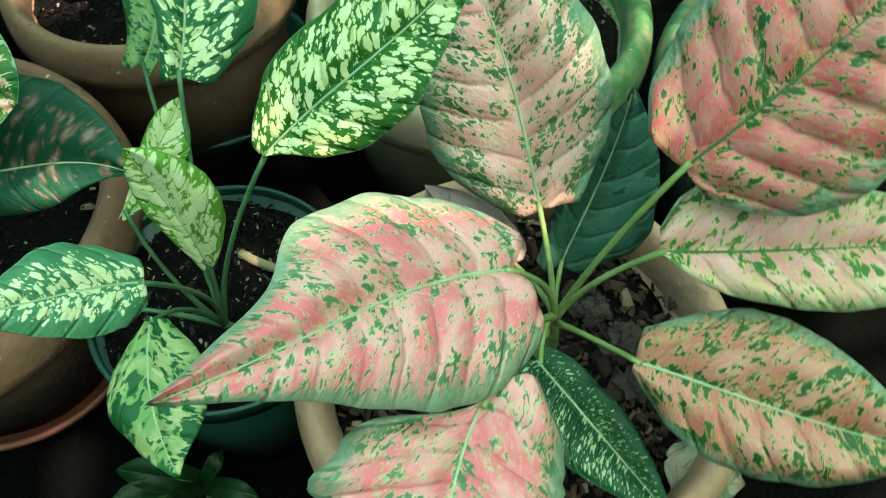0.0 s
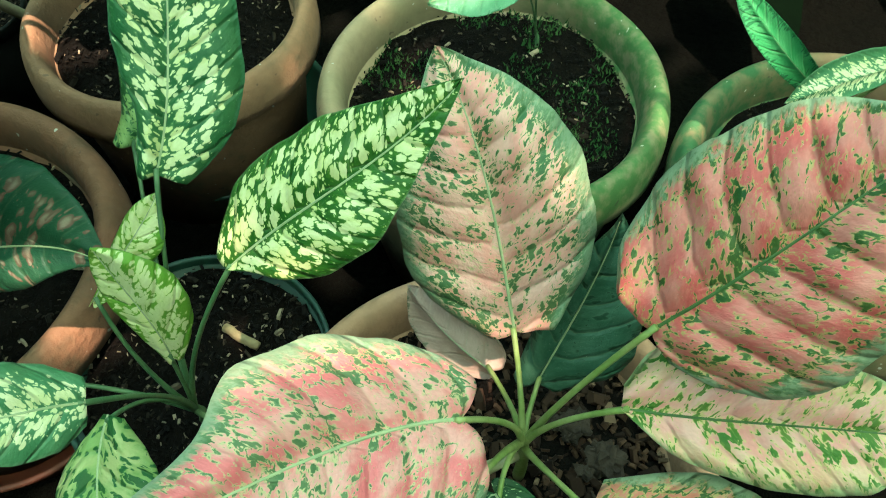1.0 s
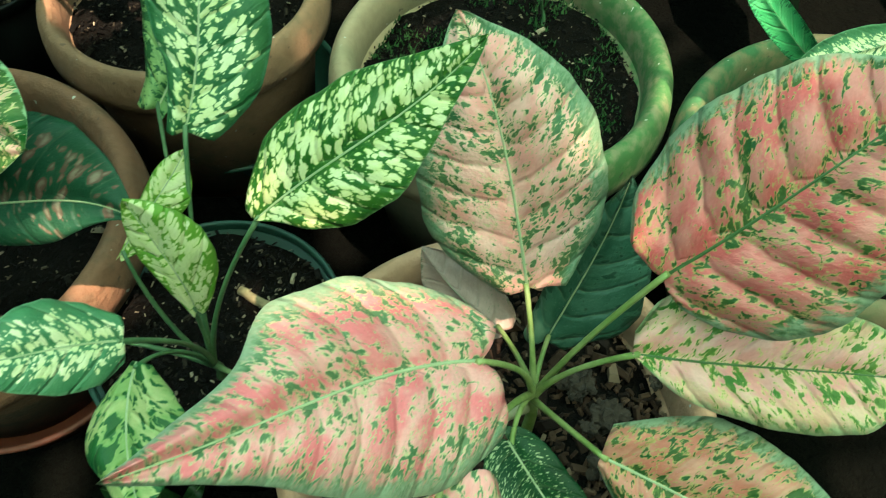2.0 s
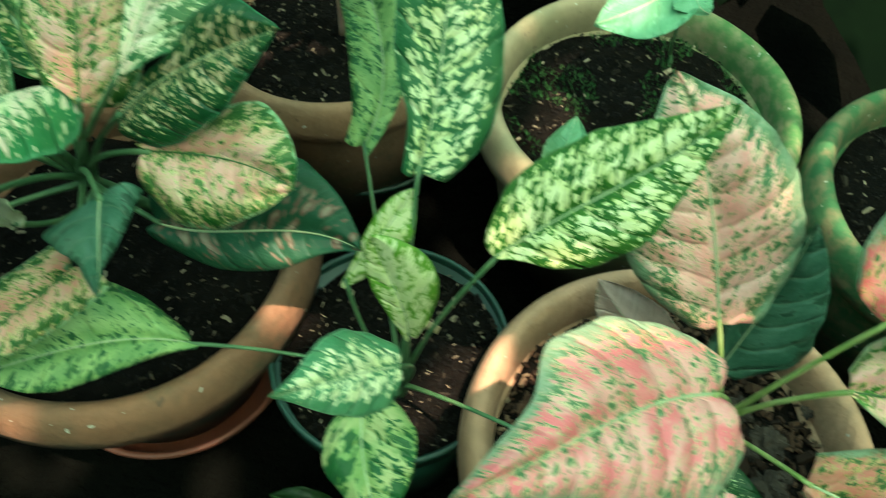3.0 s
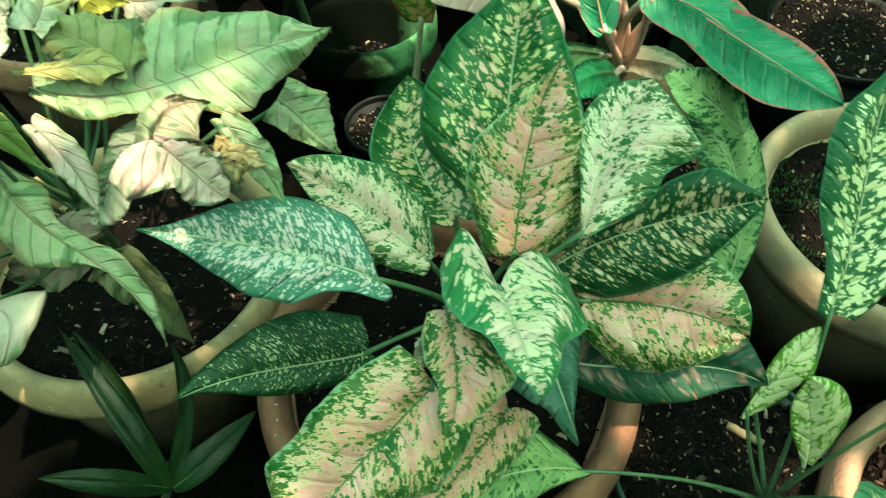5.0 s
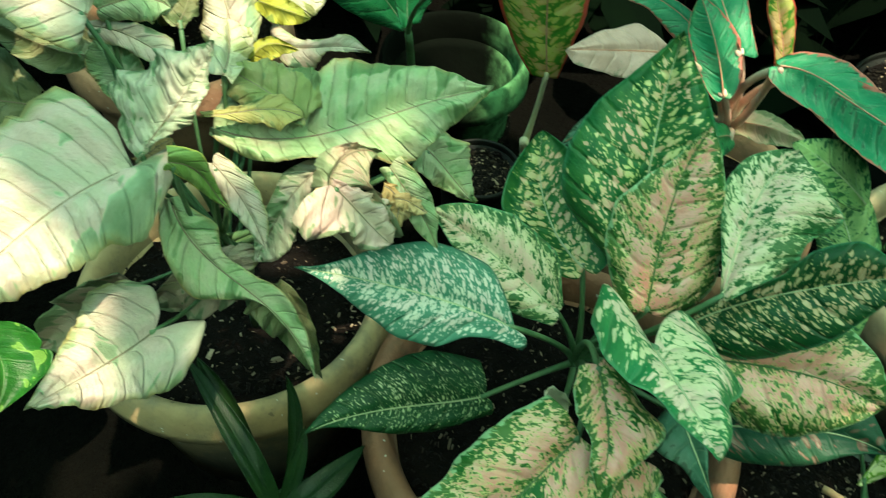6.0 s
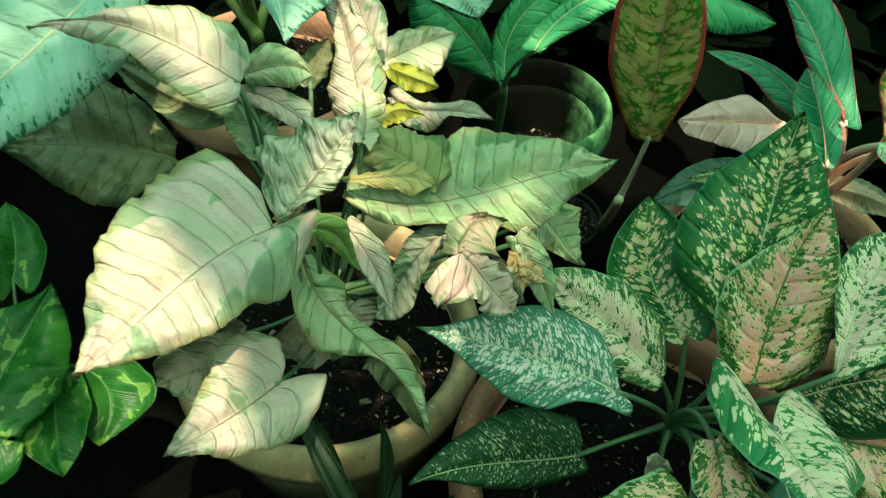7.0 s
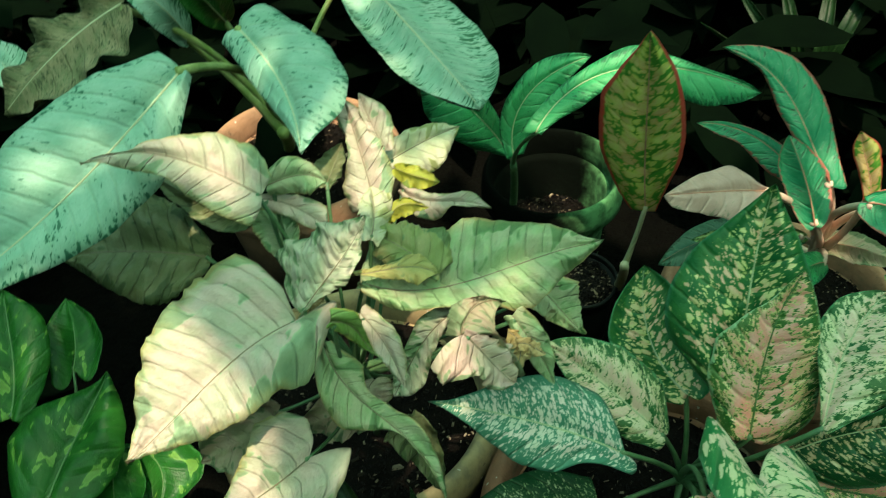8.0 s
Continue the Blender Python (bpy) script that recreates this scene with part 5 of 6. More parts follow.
blade(arrowhead_plant, ((-0.878, 0.367, 0.520), (-0.921, 0.355, 0.527), (-0.964, 0.339, 0.532), (-1.005, 0.319, 0.534)), (0.24, -0.38, 0.89), (0.0123, 0.0269, 0.0429, 0.0477, 0.0442, 0.0345, 0.0208, 0.0085), (0.0117, 0.0215, 0.0363, 0.0529, 0.0595, 0.0410, 0.0192, 0.0064), lobes=(0.00, 0.00), rise=(-0.00, -0.00), kind='fadedgreen', relief=2.0)
leaf(arrowhead_plant, (-0.836, 0.383, 0.565), (-0.880, 0.387, 0.565), (-0.941, 0.398, 0.580), (-0.880, 0.411, 0.580), (-0.877, 0.376, 0.550), kind='fadedgreen', lobe=0.05)
leaf(arrowhead_plant, (-0.796, 0.364, 0.550), (-0.808, 0.375, 0.565), (-0.824, 0.384, 0.580), (-0.793, 0.388, 0.565), (-0.826, 0.369, 0.565), kind='palegreen', lobe=0.05)
leaf(arrowhead_plant, (-0.796, 0.292, 0.415), (-0.824, 0.276, 0.385), (-0.871, 0.252, 0.355), (-0.857, 0.269, 0.400), (-0.806, 0.252, 0.370), kind='brownish', lobe=0.05, wave=1.1)
leaf(arrowhead_plant, (-0.702, 0.317, 0.445), (-0.736, 0.303, 0.422), (-0.778, 0.289, 0.400), (-0.745, 0.308, 0.445), (-0.734, 0.289, 0.400), kind='brownish', lobe=0.05, wave=1.1)
blade(arrowhead_plant, ((-0.636, 0.354, 0.539), (-0.656, 0.334, 0.527), (-0.667, 0.313, 0.510), (-0.676, 0.290, 0.489)), (0.23, -0.68, 0.69), (0.0058, 0.0066, 0.0078, 0.0095, 0.0118, 0.0154, 0.0169, 0.0128), (0.0036, 0.0067, 0.0114, 0.0140, 0.0111, 0.0101, 0.0093, 0.0046), lobes=(0.04, 0.02), rise=(-0.00, -0.00), kind='crinkle', wave=0.7)
leaf(arrowhead_plant, (-0.720, 0.442, 0.595), (-0.699, 0.433, 0.599), (-0.681, 0.442, 0.588), (-0.701, 0.429, 0.588), (-0.699, 0.441, 0.603), kind='yellow', lobe=0.05, wave=1.2, stalk=False)
leaf(arrowhead_plant, (-0.718, 0.413, 0.565), (-0.708, 0.424, 0.573), (-0.689, 0.433, 0.565), (-0.706, 0.423, 0.561), (-0.710, 0.429, 0.576), kind='yellow', lobe=0.05, wave=1.0, stalk=False)
blade(arrowhead_plant, ((-0.705, 0.270, 0.597), (-0.695, 0.281, 0.582), (-0.690, 0.285, 0.562), (-0.684, 0.290, 0.541)), (0.78, -0.62, 0.07), (0.0084, 0.0093, 0.0106, 0.0081, 0.0054, 0.0040, 0.0025, 0.0011), (0.0067, 0.0075, 0.0085, 0.0089, 0.0075, 0.0054, 0.0031, 0.0012), lobes=(0.04, 0.04), rise=(-0.01, -0.01), kind='lime', wave=0.4, relief=0.4)
leaf(arrowhead_plant, (-0.702, 0.310, 0.475), (-0.702, 0.298, 0.475), (-0.694, 0.295, 0.460), (-0.715, 0.293, 0.475), (-0.681, 0.305, 0.468), kind='pale', lobe=0.05, wave=1.4)
leaf(arrowhead_plant, (-0.788, 0.436, 0.565), (-0.786, 0.452, 0.573), (-0.783, 0.471, 0.588), (-0.778, 0.463, 0.573), (-0.804, 0.456, 0.573), kind='fadedgreen', lobe=0.05, wave=0.8)
blade(arrowhead_plant, ((-0.750, 0.298, 0.561), (-0.749, 0.310, 0.557), (-0.748, 0.323, 0.553), (-0.746, 0.335, 0.548)), (0.40, 0.26, 0.88), (0.0041, 0.0044, 0.0048, 0.0052, 0.0057, 0.0060, 0.0059, 0.0038), (0.0047, 0.0051, 0.0055, 0.0061, 0.0066, 0.0067, 0.0056, 0.0027), lobes=(0.04, 0.04), rise=(-0.01, -0.01), kind='tan', relief=5.0, wave=1.6, stalk=False)
blade(arrowhead_plant, ((-0.746, 0.480, 0.580), (-0.757, 0.489, 0.592), (-0.768, 0.498, 0.605), (-0.778, 0.508, 0.618)), (0.16, -0.72, 0.68), (0.0010, 0.0018, 0.0030, 0.0046, 0.0059, 0.0058, 0.0039, 0.0017), (0.0091, 0.0111, 0.0140, 0.0173, 0.0186, 0.0167, 0.0113, 0.0049), lobes=(0.04, 0.04), rise=(-0.00, -0.00), kind='pale', wave=0.6)
blade(arrowhead_plant, ((-0.805, 0.365, 0.608), (-0.788, 0.371, 0.602), (-0.771, 0.372, 0.594), (-0.754, 0.370, 0.585)), (0.40, -0.49, 0.78), (0.0027, 0.0040, 0.0059, 0.0084, 0.0107, 0.0131, 0.0142, 0.0079), (0.0095, 0.0096, 0.0097, 0.0098, 0.0099, 0.0098, 0.0092, 0.0059), lobes=(0.04, 0.04), rise=(-0.00, -0.00), kind='pale', wave=0.7)

silver_plant = plant('silver_aglaonema', (-0.954, 0.639, 0.445), (-1.111, 0.880, 0.209), "foliage plant with broad silver-green leaves in a clay pot", STALK, "pale", 0.0050)
blade(silver_plant, ((-0.889, 0.422, 0.681), (-0.917, 0.348, 0.651), (-0.951, 0.275, 0.623), (-0.994, 0.204, 0.601)), (0.37, -0.47, 0.80), (0.0094, 0.0192, 0.0335, 0.0461, 0.0454, 0.0370, 0.0240, 0.0144), (0.0240, 0.0352, 0.0523, 0.0591, 0.0619, 0.0580, 0.0535, 0.0329), lobes=(0.00, 0.00), rise=(-0.00, -0.00), kind='silver')
blade(silver_plant, ((-0.915, 0.547, 0.644), (-0.867, 0.509, 0.639), (-0.825, 0.466, 0.631), (-0.793, 0.416, 0.619)), (-0.13, -0.30, 0.94), (0.0343, 0.0377, 0.0428, 0.0493, 0.0548, 0.0553, 0.0441, 0.0147), (0.0201, 0.0208, 0.0220, 0.0226, 0.0209, 0.0166, 0.0095, 0.0035), lobes=(0.04, 0.00), rise=(-0.00, 0.00), kind='silver')
leaf(silver_plant, (-0.930, 0.838, 0.565), (-0.798, 0.701, 0.565), (-0.698, 0.620, 0.535), (-0.820, 0.649, 0.557), (-0.732, 0.742, 0.550), kind='silverdark', lobe=0.06)
leaf(silver_plant, (-1.058, 0.566, 0.640), (-1.109, 0.517, 0.610), (-1.153, 0.455, 0.565), (-1.151, 0.518, 0.610), (-1.061, 0.489, 0.595), kind='dry', lobe=0.03, wave=1.2)
leaf(silver_plant, (-1.045, 0.631, 0.565), (-1.028, 0.589, 0.625), (-1.064, 0.578, 0.670), (-1.036, 0.624, 0.625), (-1.033, 0.564, 0.625), kind='silverdark', lobe=0.04)
leaf(silver_plant, (-1.019, 0.675, 0.565), (-0.980, 0.595, 0.640), (-0.992, 0.574, 0.685), (-0.972, 0.627, 0.640), (-0.986, 0.571, 0.640), kind='varieg', lobe=0.04)
leaf(silver_plant, (-1.208, 0.523, 0.550), (-1.230, 0.540, 0.565), (-1.287, 0.562, 0.580), (-1.220, 0.566, 0.565), (-1.219, 0.508, 0.565), kind='silverdark', lobe=0.04, stalk=False)

bright_plant = plant('green_aglaonema', (-0.686, 0.721, 0.385), (-0.713, 0.826, 0.209), "bright green foliage plant with marbled leaves in a pot", STALK_DARK, "green", 0.0030)
blade(bright_plant, ((-0.688, 0.730, 0.390), (-0.692, 0.765, 0.433), (-0.664, 0.796, 0.467), (-0.615, 0.819, 0.490)), (0.09, -0.78, 0.63), (0.0068, 0.0108, 0.0166, 0.0197, 0.0214, 0.0222, 0.0175, 0.0091), (0.0129, 0.0199, 0.0296, 0.0364, 0.0336, 0.0257, 0.0170, 0.0080), lobes=(0.02, 0.00), rise=(0.01, 0.00), kind='bright', wave=0.1)
blade(bright_plant, ((-0.650, 0.677, 0.473), (-0.595, 0.736, 0.518), (-0.510, 0.759, 0.526), (-0.419, 0.758, 0.509)), (0.13, -0.69, 0.72), (0.0061, 0.0079, 0.0106, 0.0162, 0.0257, 0.0125, 0.0057, 0.0048), (0.0070, 0.0140, 0.0226, 0.0186, 0.0213, 0.0286, 0.0339, 0.0218), lobes=(0.04, 0.00), rise=(0.01, 0.01), kind='bright', wave=0.1)
blade(bright_plant, ((-0.717, 0.817, 0.321), (-0.749, 0.814, 0.369), (-0.786, 0.804, 0.412), (-0.827, 0.787, 0.451)), (0.65, -0.64, 0.40), (0.0078, 0.0171, 0.0305, 0.0414, 0.0458, 0.0470, 0.0414, 0.0205), (0.0038, 0.0080, 0.0144, 0.0226, 0.0279, 0.0269, 0.0203, 0.0108), lobes=(0.00, 0.03), rise=(0.00, 0.00), kind='bright', wave=0.1)

red_leaf_plant = plant('red_edged_aglaonema', (-0.527, 0.598, 0.370), (-0.538, 0.758, 0.168), "young foliage plant with one upright red-edged leaf", STALK_PALE, "rose", 0.0034)
blade(red_leaf_plant, ((-0.515, 0.601, 0.454), (-0.524, 0.599, 0.522), (-0.530, 0.598, 0.590), (-0.537, 0.598, 0.659)), (0.04, -1.00, -0.01), (0.0149, 0.0220, 0.0327, 0.0423, 0.0450, 0.0440, 0.0287, 0.0109), (0.0103, 0.0165, 0.0260, 0.0348, 0.0363, 0.0333, 0.0239, 0.0108), lobes=(0.00, 0.01), rise=(-0.00, 0.00), kind='rededge')

red_edged_plant = plant('red_edged_aglaonema', (-0.319, 0.710, 0.345), (-0.319, 0.732, 0.209), "foliage plant with red-edged green leaves and pink stalks", STALK_PINK, "rose", 0.0050)
blade(red_edged_plant, ((-0.341, 0.656, 0.478), (-0.374, 0.692, 0.516), (-0.411, 0.721, 0.551), (-0.470, 0.733, 0.574)), (0.16, -0.65, 0.74), (0.0005, 0.0008, 0.0066, 0.0144, 0.0165, 0.0102, 0.0038, 0.0032), (0.0136, 0.0172, 0.0225, 0.0286, 0.0322, 0.0311, 0.0218, 0.0096), lobes=(0.01, 0.04), rise=(-0.01, -0.01), kind='redgreen', wave=0.1)
blade(red_edged_plant, ((-0.357, 0.673, 0.448), (-0.388, 0.702, 0.470), (-0.431, 0.719, 0.484), (-0.480, 0.721, 0.485)), (0.00, -0.62, 0.79), (0.0052, 0.0093, 0.0158, 0.0213, 0.0186, 0.0140, 0.0124, 0.0064), (0.0209, 0.0188, 0.0156, 0.0117, 0.0088, 0.0068, 0.0047, 0.0020), lobes=(0.02, 0.04), rise=(-0.01, 0.00), kind='redgreen', wave=0.1)
blade(red_edged_plant, ((-0.405, 0.604, 0.502), (-0.437, 0.582, 0.514), (-0.468, 0.557, 0.526), (-0.498, 0.533, 0.537)), (0.51, -0.26, 0.82), (0.0546, 0.0500, 0.0431, 0.0345, 0.0255, 0.0196, 0.0166, 0.0114), (0.0005, 0.0041, 0.0177, 0.0253, 0.0213, 0.0170, 0.0107, 0.0045), lobes=(0.04, 0.00), rise=(0.00, 0.00), kind='fadedpink', wave=0.3)
blade(red_edged_plant, ((-0.315, 0.608, 0.508), (-0.322, 0.614, 0.529), (-0.332, 0.619, 0.549), (-0.341, 0.624, 0.570)), (0.25, -0.91, 0.34), (0.0071, 0.0073, 0.0077, 0.0082, 0.0086, 0.0092, 0.0088, 0.0049), (0.0083, 0.0089, 0.0099, 0.0114, 0.0136, 0.0148, 0.0118, 0.0054), lobes=(0.04, 0.04), rise=(-0.00, -0.00), kind='rededge')
leaf(red_edged_plant, (-0.291, 0.614, 0.498), (-0.238, 0.529, 0.520), (-0.174, 0.491, 0.511), (-0.251, 0.506, 0.505), (-0.214, 0.550, 0.527), kind='redgreen', lobe=0.04, fold=0.3)
leaf(red_edged_plant, (-0.350, 0.621, 0.453), (-0.368, 0.643, 0.490), (-0.392, 0.673, 0.520), (-0.344, 0.658, 0.490), (-0.392, 0.646, 0.490), kind='redgreen', lobe=0.04, fold=0.4)
leaf(red_edged_plant, (-0.319, 0.595, 0.513), (-0.273, 0.578, 0.513), (-0.209, 0.535, 0.490), (-0.273, 0.550, 0.498), (-0.243, 0.592, 0.520), kind='redgreen', lobe=0.04, fold=0.3)
leaf(red_edged_plant, (-0.341, 0.694, 0.370), (-0.396, 0.689, 0.370), (-0.461, 0.672, 0.355), (-0.404, 0.693, 0.377), (-0.398, 0.675, 0.355), kind='spotfaint', lobe=0.04)
leaf(red_edged_plant, (-0.323, 0.689, 0.370), (-0.286, 0.674, 0.385), (-0.236, 0.676, 0.370), (-0.283, 0.664, 0.370), (-0.286, 0.697, 0.385), kind='brownish', lobe=0.04)
leaf(red_edged_plant, (-0.331, 0.610, 0.415), (-0.353, 0.569, 0.445), (-0.380, 0.539, 0.445), (-0.360, 0.578, 0.453), (-0.355, 0.544, 0.438), kind='bright', lobe=0.05)
leaf(red_edged_plant, (-0.343, 0.730, 0.325), (-0.424, 0.695, 0.348), (-0.491, 0.652, 0.325), (-0.433, 0.716, 0.355), (-0.413, 0.670, 0.333), kind='dark', lobe=0.05)

variegated_plant = plant('marbled_pothos', (-1.072, 0.279, 0.235), (-1.084, 0.279, 0.205), "dark green pothos with yellow-marbled heart-shaped leaves", STALK_DARK, "dark", 0.0022)
blade(variegated_plant, ((-1.024, 0.190, 0.309), (-1.027, 0.233, 0.324), (-1.025, 0.276, 0.338), (-1.026, 0.320, 0.352)), (0.13, -0.32, 0.94), (0.0242, 0.0387, 0.0545, 0.0672, 0.0651, 0.0467, 0.0238, 0.0073), (0.0404, 0.0444, 0.0498, 0.0538, 0.0525, 0.0435, 0.0282, 0.0114), lobes=(0.15, 0.07), rise=(-0.00, -0.00), kind='varieg')
blade(variegated_plant, ((-1.116, 0.255, 0.321), (-1.134, 0.296, 0.340), (-1.160, 0.333, 0.360), (-1.187, 0.370, 0.379)), (0.20, -0.34, 0.92), (0.0255, 0.0290, 0.0343, 0.0404, 0.0441, 0.0436, 0.0351, 0.0168), (0.0188, 0.0232, 0.0298, 0.0365, 0.0392, 0.0383, 0.0290, 0.0130), lobes=(0.04, 0.03), rise=(-0.00, -0.00), kind='varieg')
leaf(variegated_plant, (-1.097, 0.334, 0.310), (-1.112, 0.367, 0.325), (-1.145, 0.404, 0.340), (-1.081, 0.377, 0.325), (-1.148, 0.363, 0.325), kind='varieg', lobe=0.18)
leaf(variegated_plant, (-1.004, 0.258, 0.280), (-0.977, 0.220, 0.280), (-0.949, 0.181, 0.265), (-1.010, 0.202, 0.280), (-0.953, 0.242, 0.280), kind='varieg', lobe=0.12)
leaf(variegated_plant, (-0.994, 0.286, 0.265), (-0.953, 0.265, 0.265), (-0.943, 0.223, 0.250), (-0.987, 0.246, 0.265), (-0.914, 0.286, 0.265), kind='varieg', lobe=0.12)
leaf(variegated_plant, (-1.003, 0.188, 0.287), (-1.013, 0.159, 0.287), (-1.028, 0.134, 0.280), (-1.034, 0.176, 0.287), (-0.977, 0.154, 0.287), kind='varieg', lobe=0.12)

strap_plant = plant('strap_leaf_plant', (-0.667, 0.214, 0.212), (-0.710, 0.236, 0.115), "low plant with long dark strap-shaped leaves", STALK_DARK, "dark", 0.0020)
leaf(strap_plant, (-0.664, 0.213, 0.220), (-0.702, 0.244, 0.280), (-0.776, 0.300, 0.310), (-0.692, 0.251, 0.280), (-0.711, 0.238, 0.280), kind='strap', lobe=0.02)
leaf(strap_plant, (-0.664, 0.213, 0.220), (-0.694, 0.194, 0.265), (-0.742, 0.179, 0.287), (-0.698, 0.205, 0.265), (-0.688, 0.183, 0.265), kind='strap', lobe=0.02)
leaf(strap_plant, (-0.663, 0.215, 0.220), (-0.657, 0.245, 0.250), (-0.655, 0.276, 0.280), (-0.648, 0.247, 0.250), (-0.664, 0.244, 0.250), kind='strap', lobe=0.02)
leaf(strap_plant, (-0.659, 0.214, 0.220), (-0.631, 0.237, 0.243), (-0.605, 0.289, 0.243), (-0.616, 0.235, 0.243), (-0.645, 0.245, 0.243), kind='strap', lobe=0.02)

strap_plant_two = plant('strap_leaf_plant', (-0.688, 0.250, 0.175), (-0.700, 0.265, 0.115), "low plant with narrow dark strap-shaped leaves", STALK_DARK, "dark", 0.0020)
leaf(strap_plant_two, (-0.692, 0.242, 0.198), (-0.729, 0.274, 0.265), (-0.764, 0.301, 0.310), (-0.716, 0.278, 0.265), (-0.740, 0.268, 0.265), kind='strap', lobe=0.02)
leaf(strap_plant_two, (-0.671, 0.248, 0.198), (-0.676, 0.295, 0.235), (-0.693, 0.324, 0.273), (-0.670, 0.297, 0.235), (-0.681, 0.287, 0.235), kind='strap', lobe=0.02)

seedling = plant('arrowhead_seedling', (0.053, 0.766, 0.220), (0.056, 0.759, 0.209), "young arrowhead seedling with pale green leaves", STALK_DARK, "pale", 0.0012)
leaf(seedling, (0.022, 0.718, 0.333), (-0.005, 0.688, 0.333), (-0.043, 0.673, 0.318), (-0.004, 0.738, 0.340), (0.021, 0.661, 0.325), kind='seedling', lobe=0.25)
leaf(seedling, (0.053, 0.736, 0.333), (0.053, 0.710, 0.333), (0.067, 0.708, 0.325), (0.029, 0.698, 0.333), (0.066, 0.729, 0.333), kind='seedling', lobe=0.1)

seedling_small = plant('arrowhead_seedling', (-0.041, 0.566, 0.220), (-0.039, 0.569, 0.209), "tiny green seedling beside the pot rim", STALK_DARK, "pale", 0.0010)
leaf(seedling_small, (-0.047, 0.550, 0.243), (-0.050, 0.556, 0.265), (-0.044, 0.585, 0.280), (-0.023, 0.553, 0.265), (-0.071, 0.550, 0.265), kind='seedling', lobe=0.1)

corner_plant = plant('green_dieffenbachia', (0.353, 0.694, 0.235), (0.366, 0.714, 0.209), "green foliage plant with speckled leaves in a mossy pot", STALK, "green", 0.0026)
leaf(corner_plant, (0.308, 0.641, 0.295), (0.251, 0.628, 0.355), (0.203, 0.646, 0.400), (0.271, 0.631, 0.355), (0.235, 0.619, 0.355), kind='bright', lobe=0.03, fold=0.3)
leaf(corner_plant, (0.370, 0.643, 0.348), (0.301, 0.590, 0.362), (0.249, 0.556, 0.362), (0.304, 0.613, 0.370), (0.298, 0.577, 0.355), kind='spotpale', lobe=0.04)

fallen = plant('fallen_leaf', (0.209, 0.220, 0.213), (0.211, 0.222, 0.209), "fallen dry pinkish brown leaf on the soil", STALK_DARK, "rose", 0.0010, "leaf")
leaf(fallen, (0.178, 0.223, 0.220), (0.201, 0.209, 0.224), (0.229, 0.208, 0.220), (0.193, 0.190, 0.220), (0.203, 0.231, 0.228), kind='brownish', lobe=0.03, wave=1.0, stalk=False)

low_plant = plant('low_fern', (-0.195, 0.226, 0.055), (-0.205, 0.227, 0.010), "low dark green plant in the shade between pots", STALK_DARK, "dark", 0.0016)
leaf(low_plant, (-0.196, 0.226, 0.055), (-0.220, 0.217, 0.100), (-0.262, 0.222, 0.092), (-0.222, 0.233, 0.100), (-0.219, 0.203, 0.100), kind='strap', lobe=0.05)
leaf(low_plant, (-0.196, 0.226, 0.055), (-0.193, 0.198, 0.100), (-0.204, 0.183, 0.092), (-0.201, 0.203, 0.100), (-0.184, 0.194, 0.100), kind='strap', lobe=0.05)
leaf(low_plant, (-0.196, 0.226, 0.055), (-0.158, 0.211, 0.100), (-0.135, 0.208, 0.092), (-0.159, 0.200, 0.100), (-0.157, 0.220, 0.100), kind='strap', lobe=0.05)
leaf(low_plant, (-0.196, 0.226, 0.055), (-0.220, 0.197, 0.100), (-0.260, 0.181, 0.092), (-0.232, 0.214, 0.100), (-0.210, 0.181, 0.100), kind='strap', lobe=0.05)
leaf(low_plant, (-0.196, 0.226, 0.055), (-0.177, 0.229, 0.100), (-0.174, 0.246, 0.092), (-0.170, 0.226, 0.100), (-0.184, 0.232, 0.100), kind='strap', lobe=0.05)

back_plant = plant('dark_palm', (-0.259, 1.362, 0.100), (-0.240, 1.455, 0.025), "dark palm-like plant with long narrow leaves in deep shade", STALK_DARK, "dark", 0.0030)
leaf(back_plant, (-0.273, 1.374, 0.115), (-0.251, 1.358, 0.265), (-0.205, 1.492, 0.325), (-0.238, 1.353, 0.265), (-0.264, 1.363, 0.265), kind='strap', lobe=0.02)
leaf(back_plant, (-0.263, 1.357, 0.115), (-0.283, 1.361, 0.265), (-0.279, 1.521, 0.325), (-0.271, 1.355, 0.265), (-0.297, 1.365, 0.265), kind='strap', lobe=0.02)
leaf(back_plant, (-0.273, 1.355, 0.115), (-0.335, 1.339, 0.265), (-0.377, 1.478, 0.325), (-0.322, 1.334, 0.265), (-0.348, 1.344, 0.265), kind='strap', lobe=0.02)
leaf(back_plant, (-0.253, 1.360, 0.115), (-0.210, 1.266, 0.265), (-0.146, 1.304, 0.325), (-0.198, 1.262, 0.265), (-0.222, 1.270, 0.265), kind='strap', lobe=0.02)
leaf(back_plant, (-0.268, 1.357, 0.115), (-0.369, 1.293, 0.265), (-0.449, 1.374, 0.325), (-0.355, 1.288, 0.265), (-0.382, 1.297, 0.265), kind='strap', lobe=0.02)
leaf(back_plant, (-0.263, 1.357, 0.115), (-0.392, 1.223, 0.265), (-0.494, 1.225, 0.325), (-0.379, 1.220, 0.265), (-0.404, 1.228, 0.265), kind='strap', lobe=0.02)



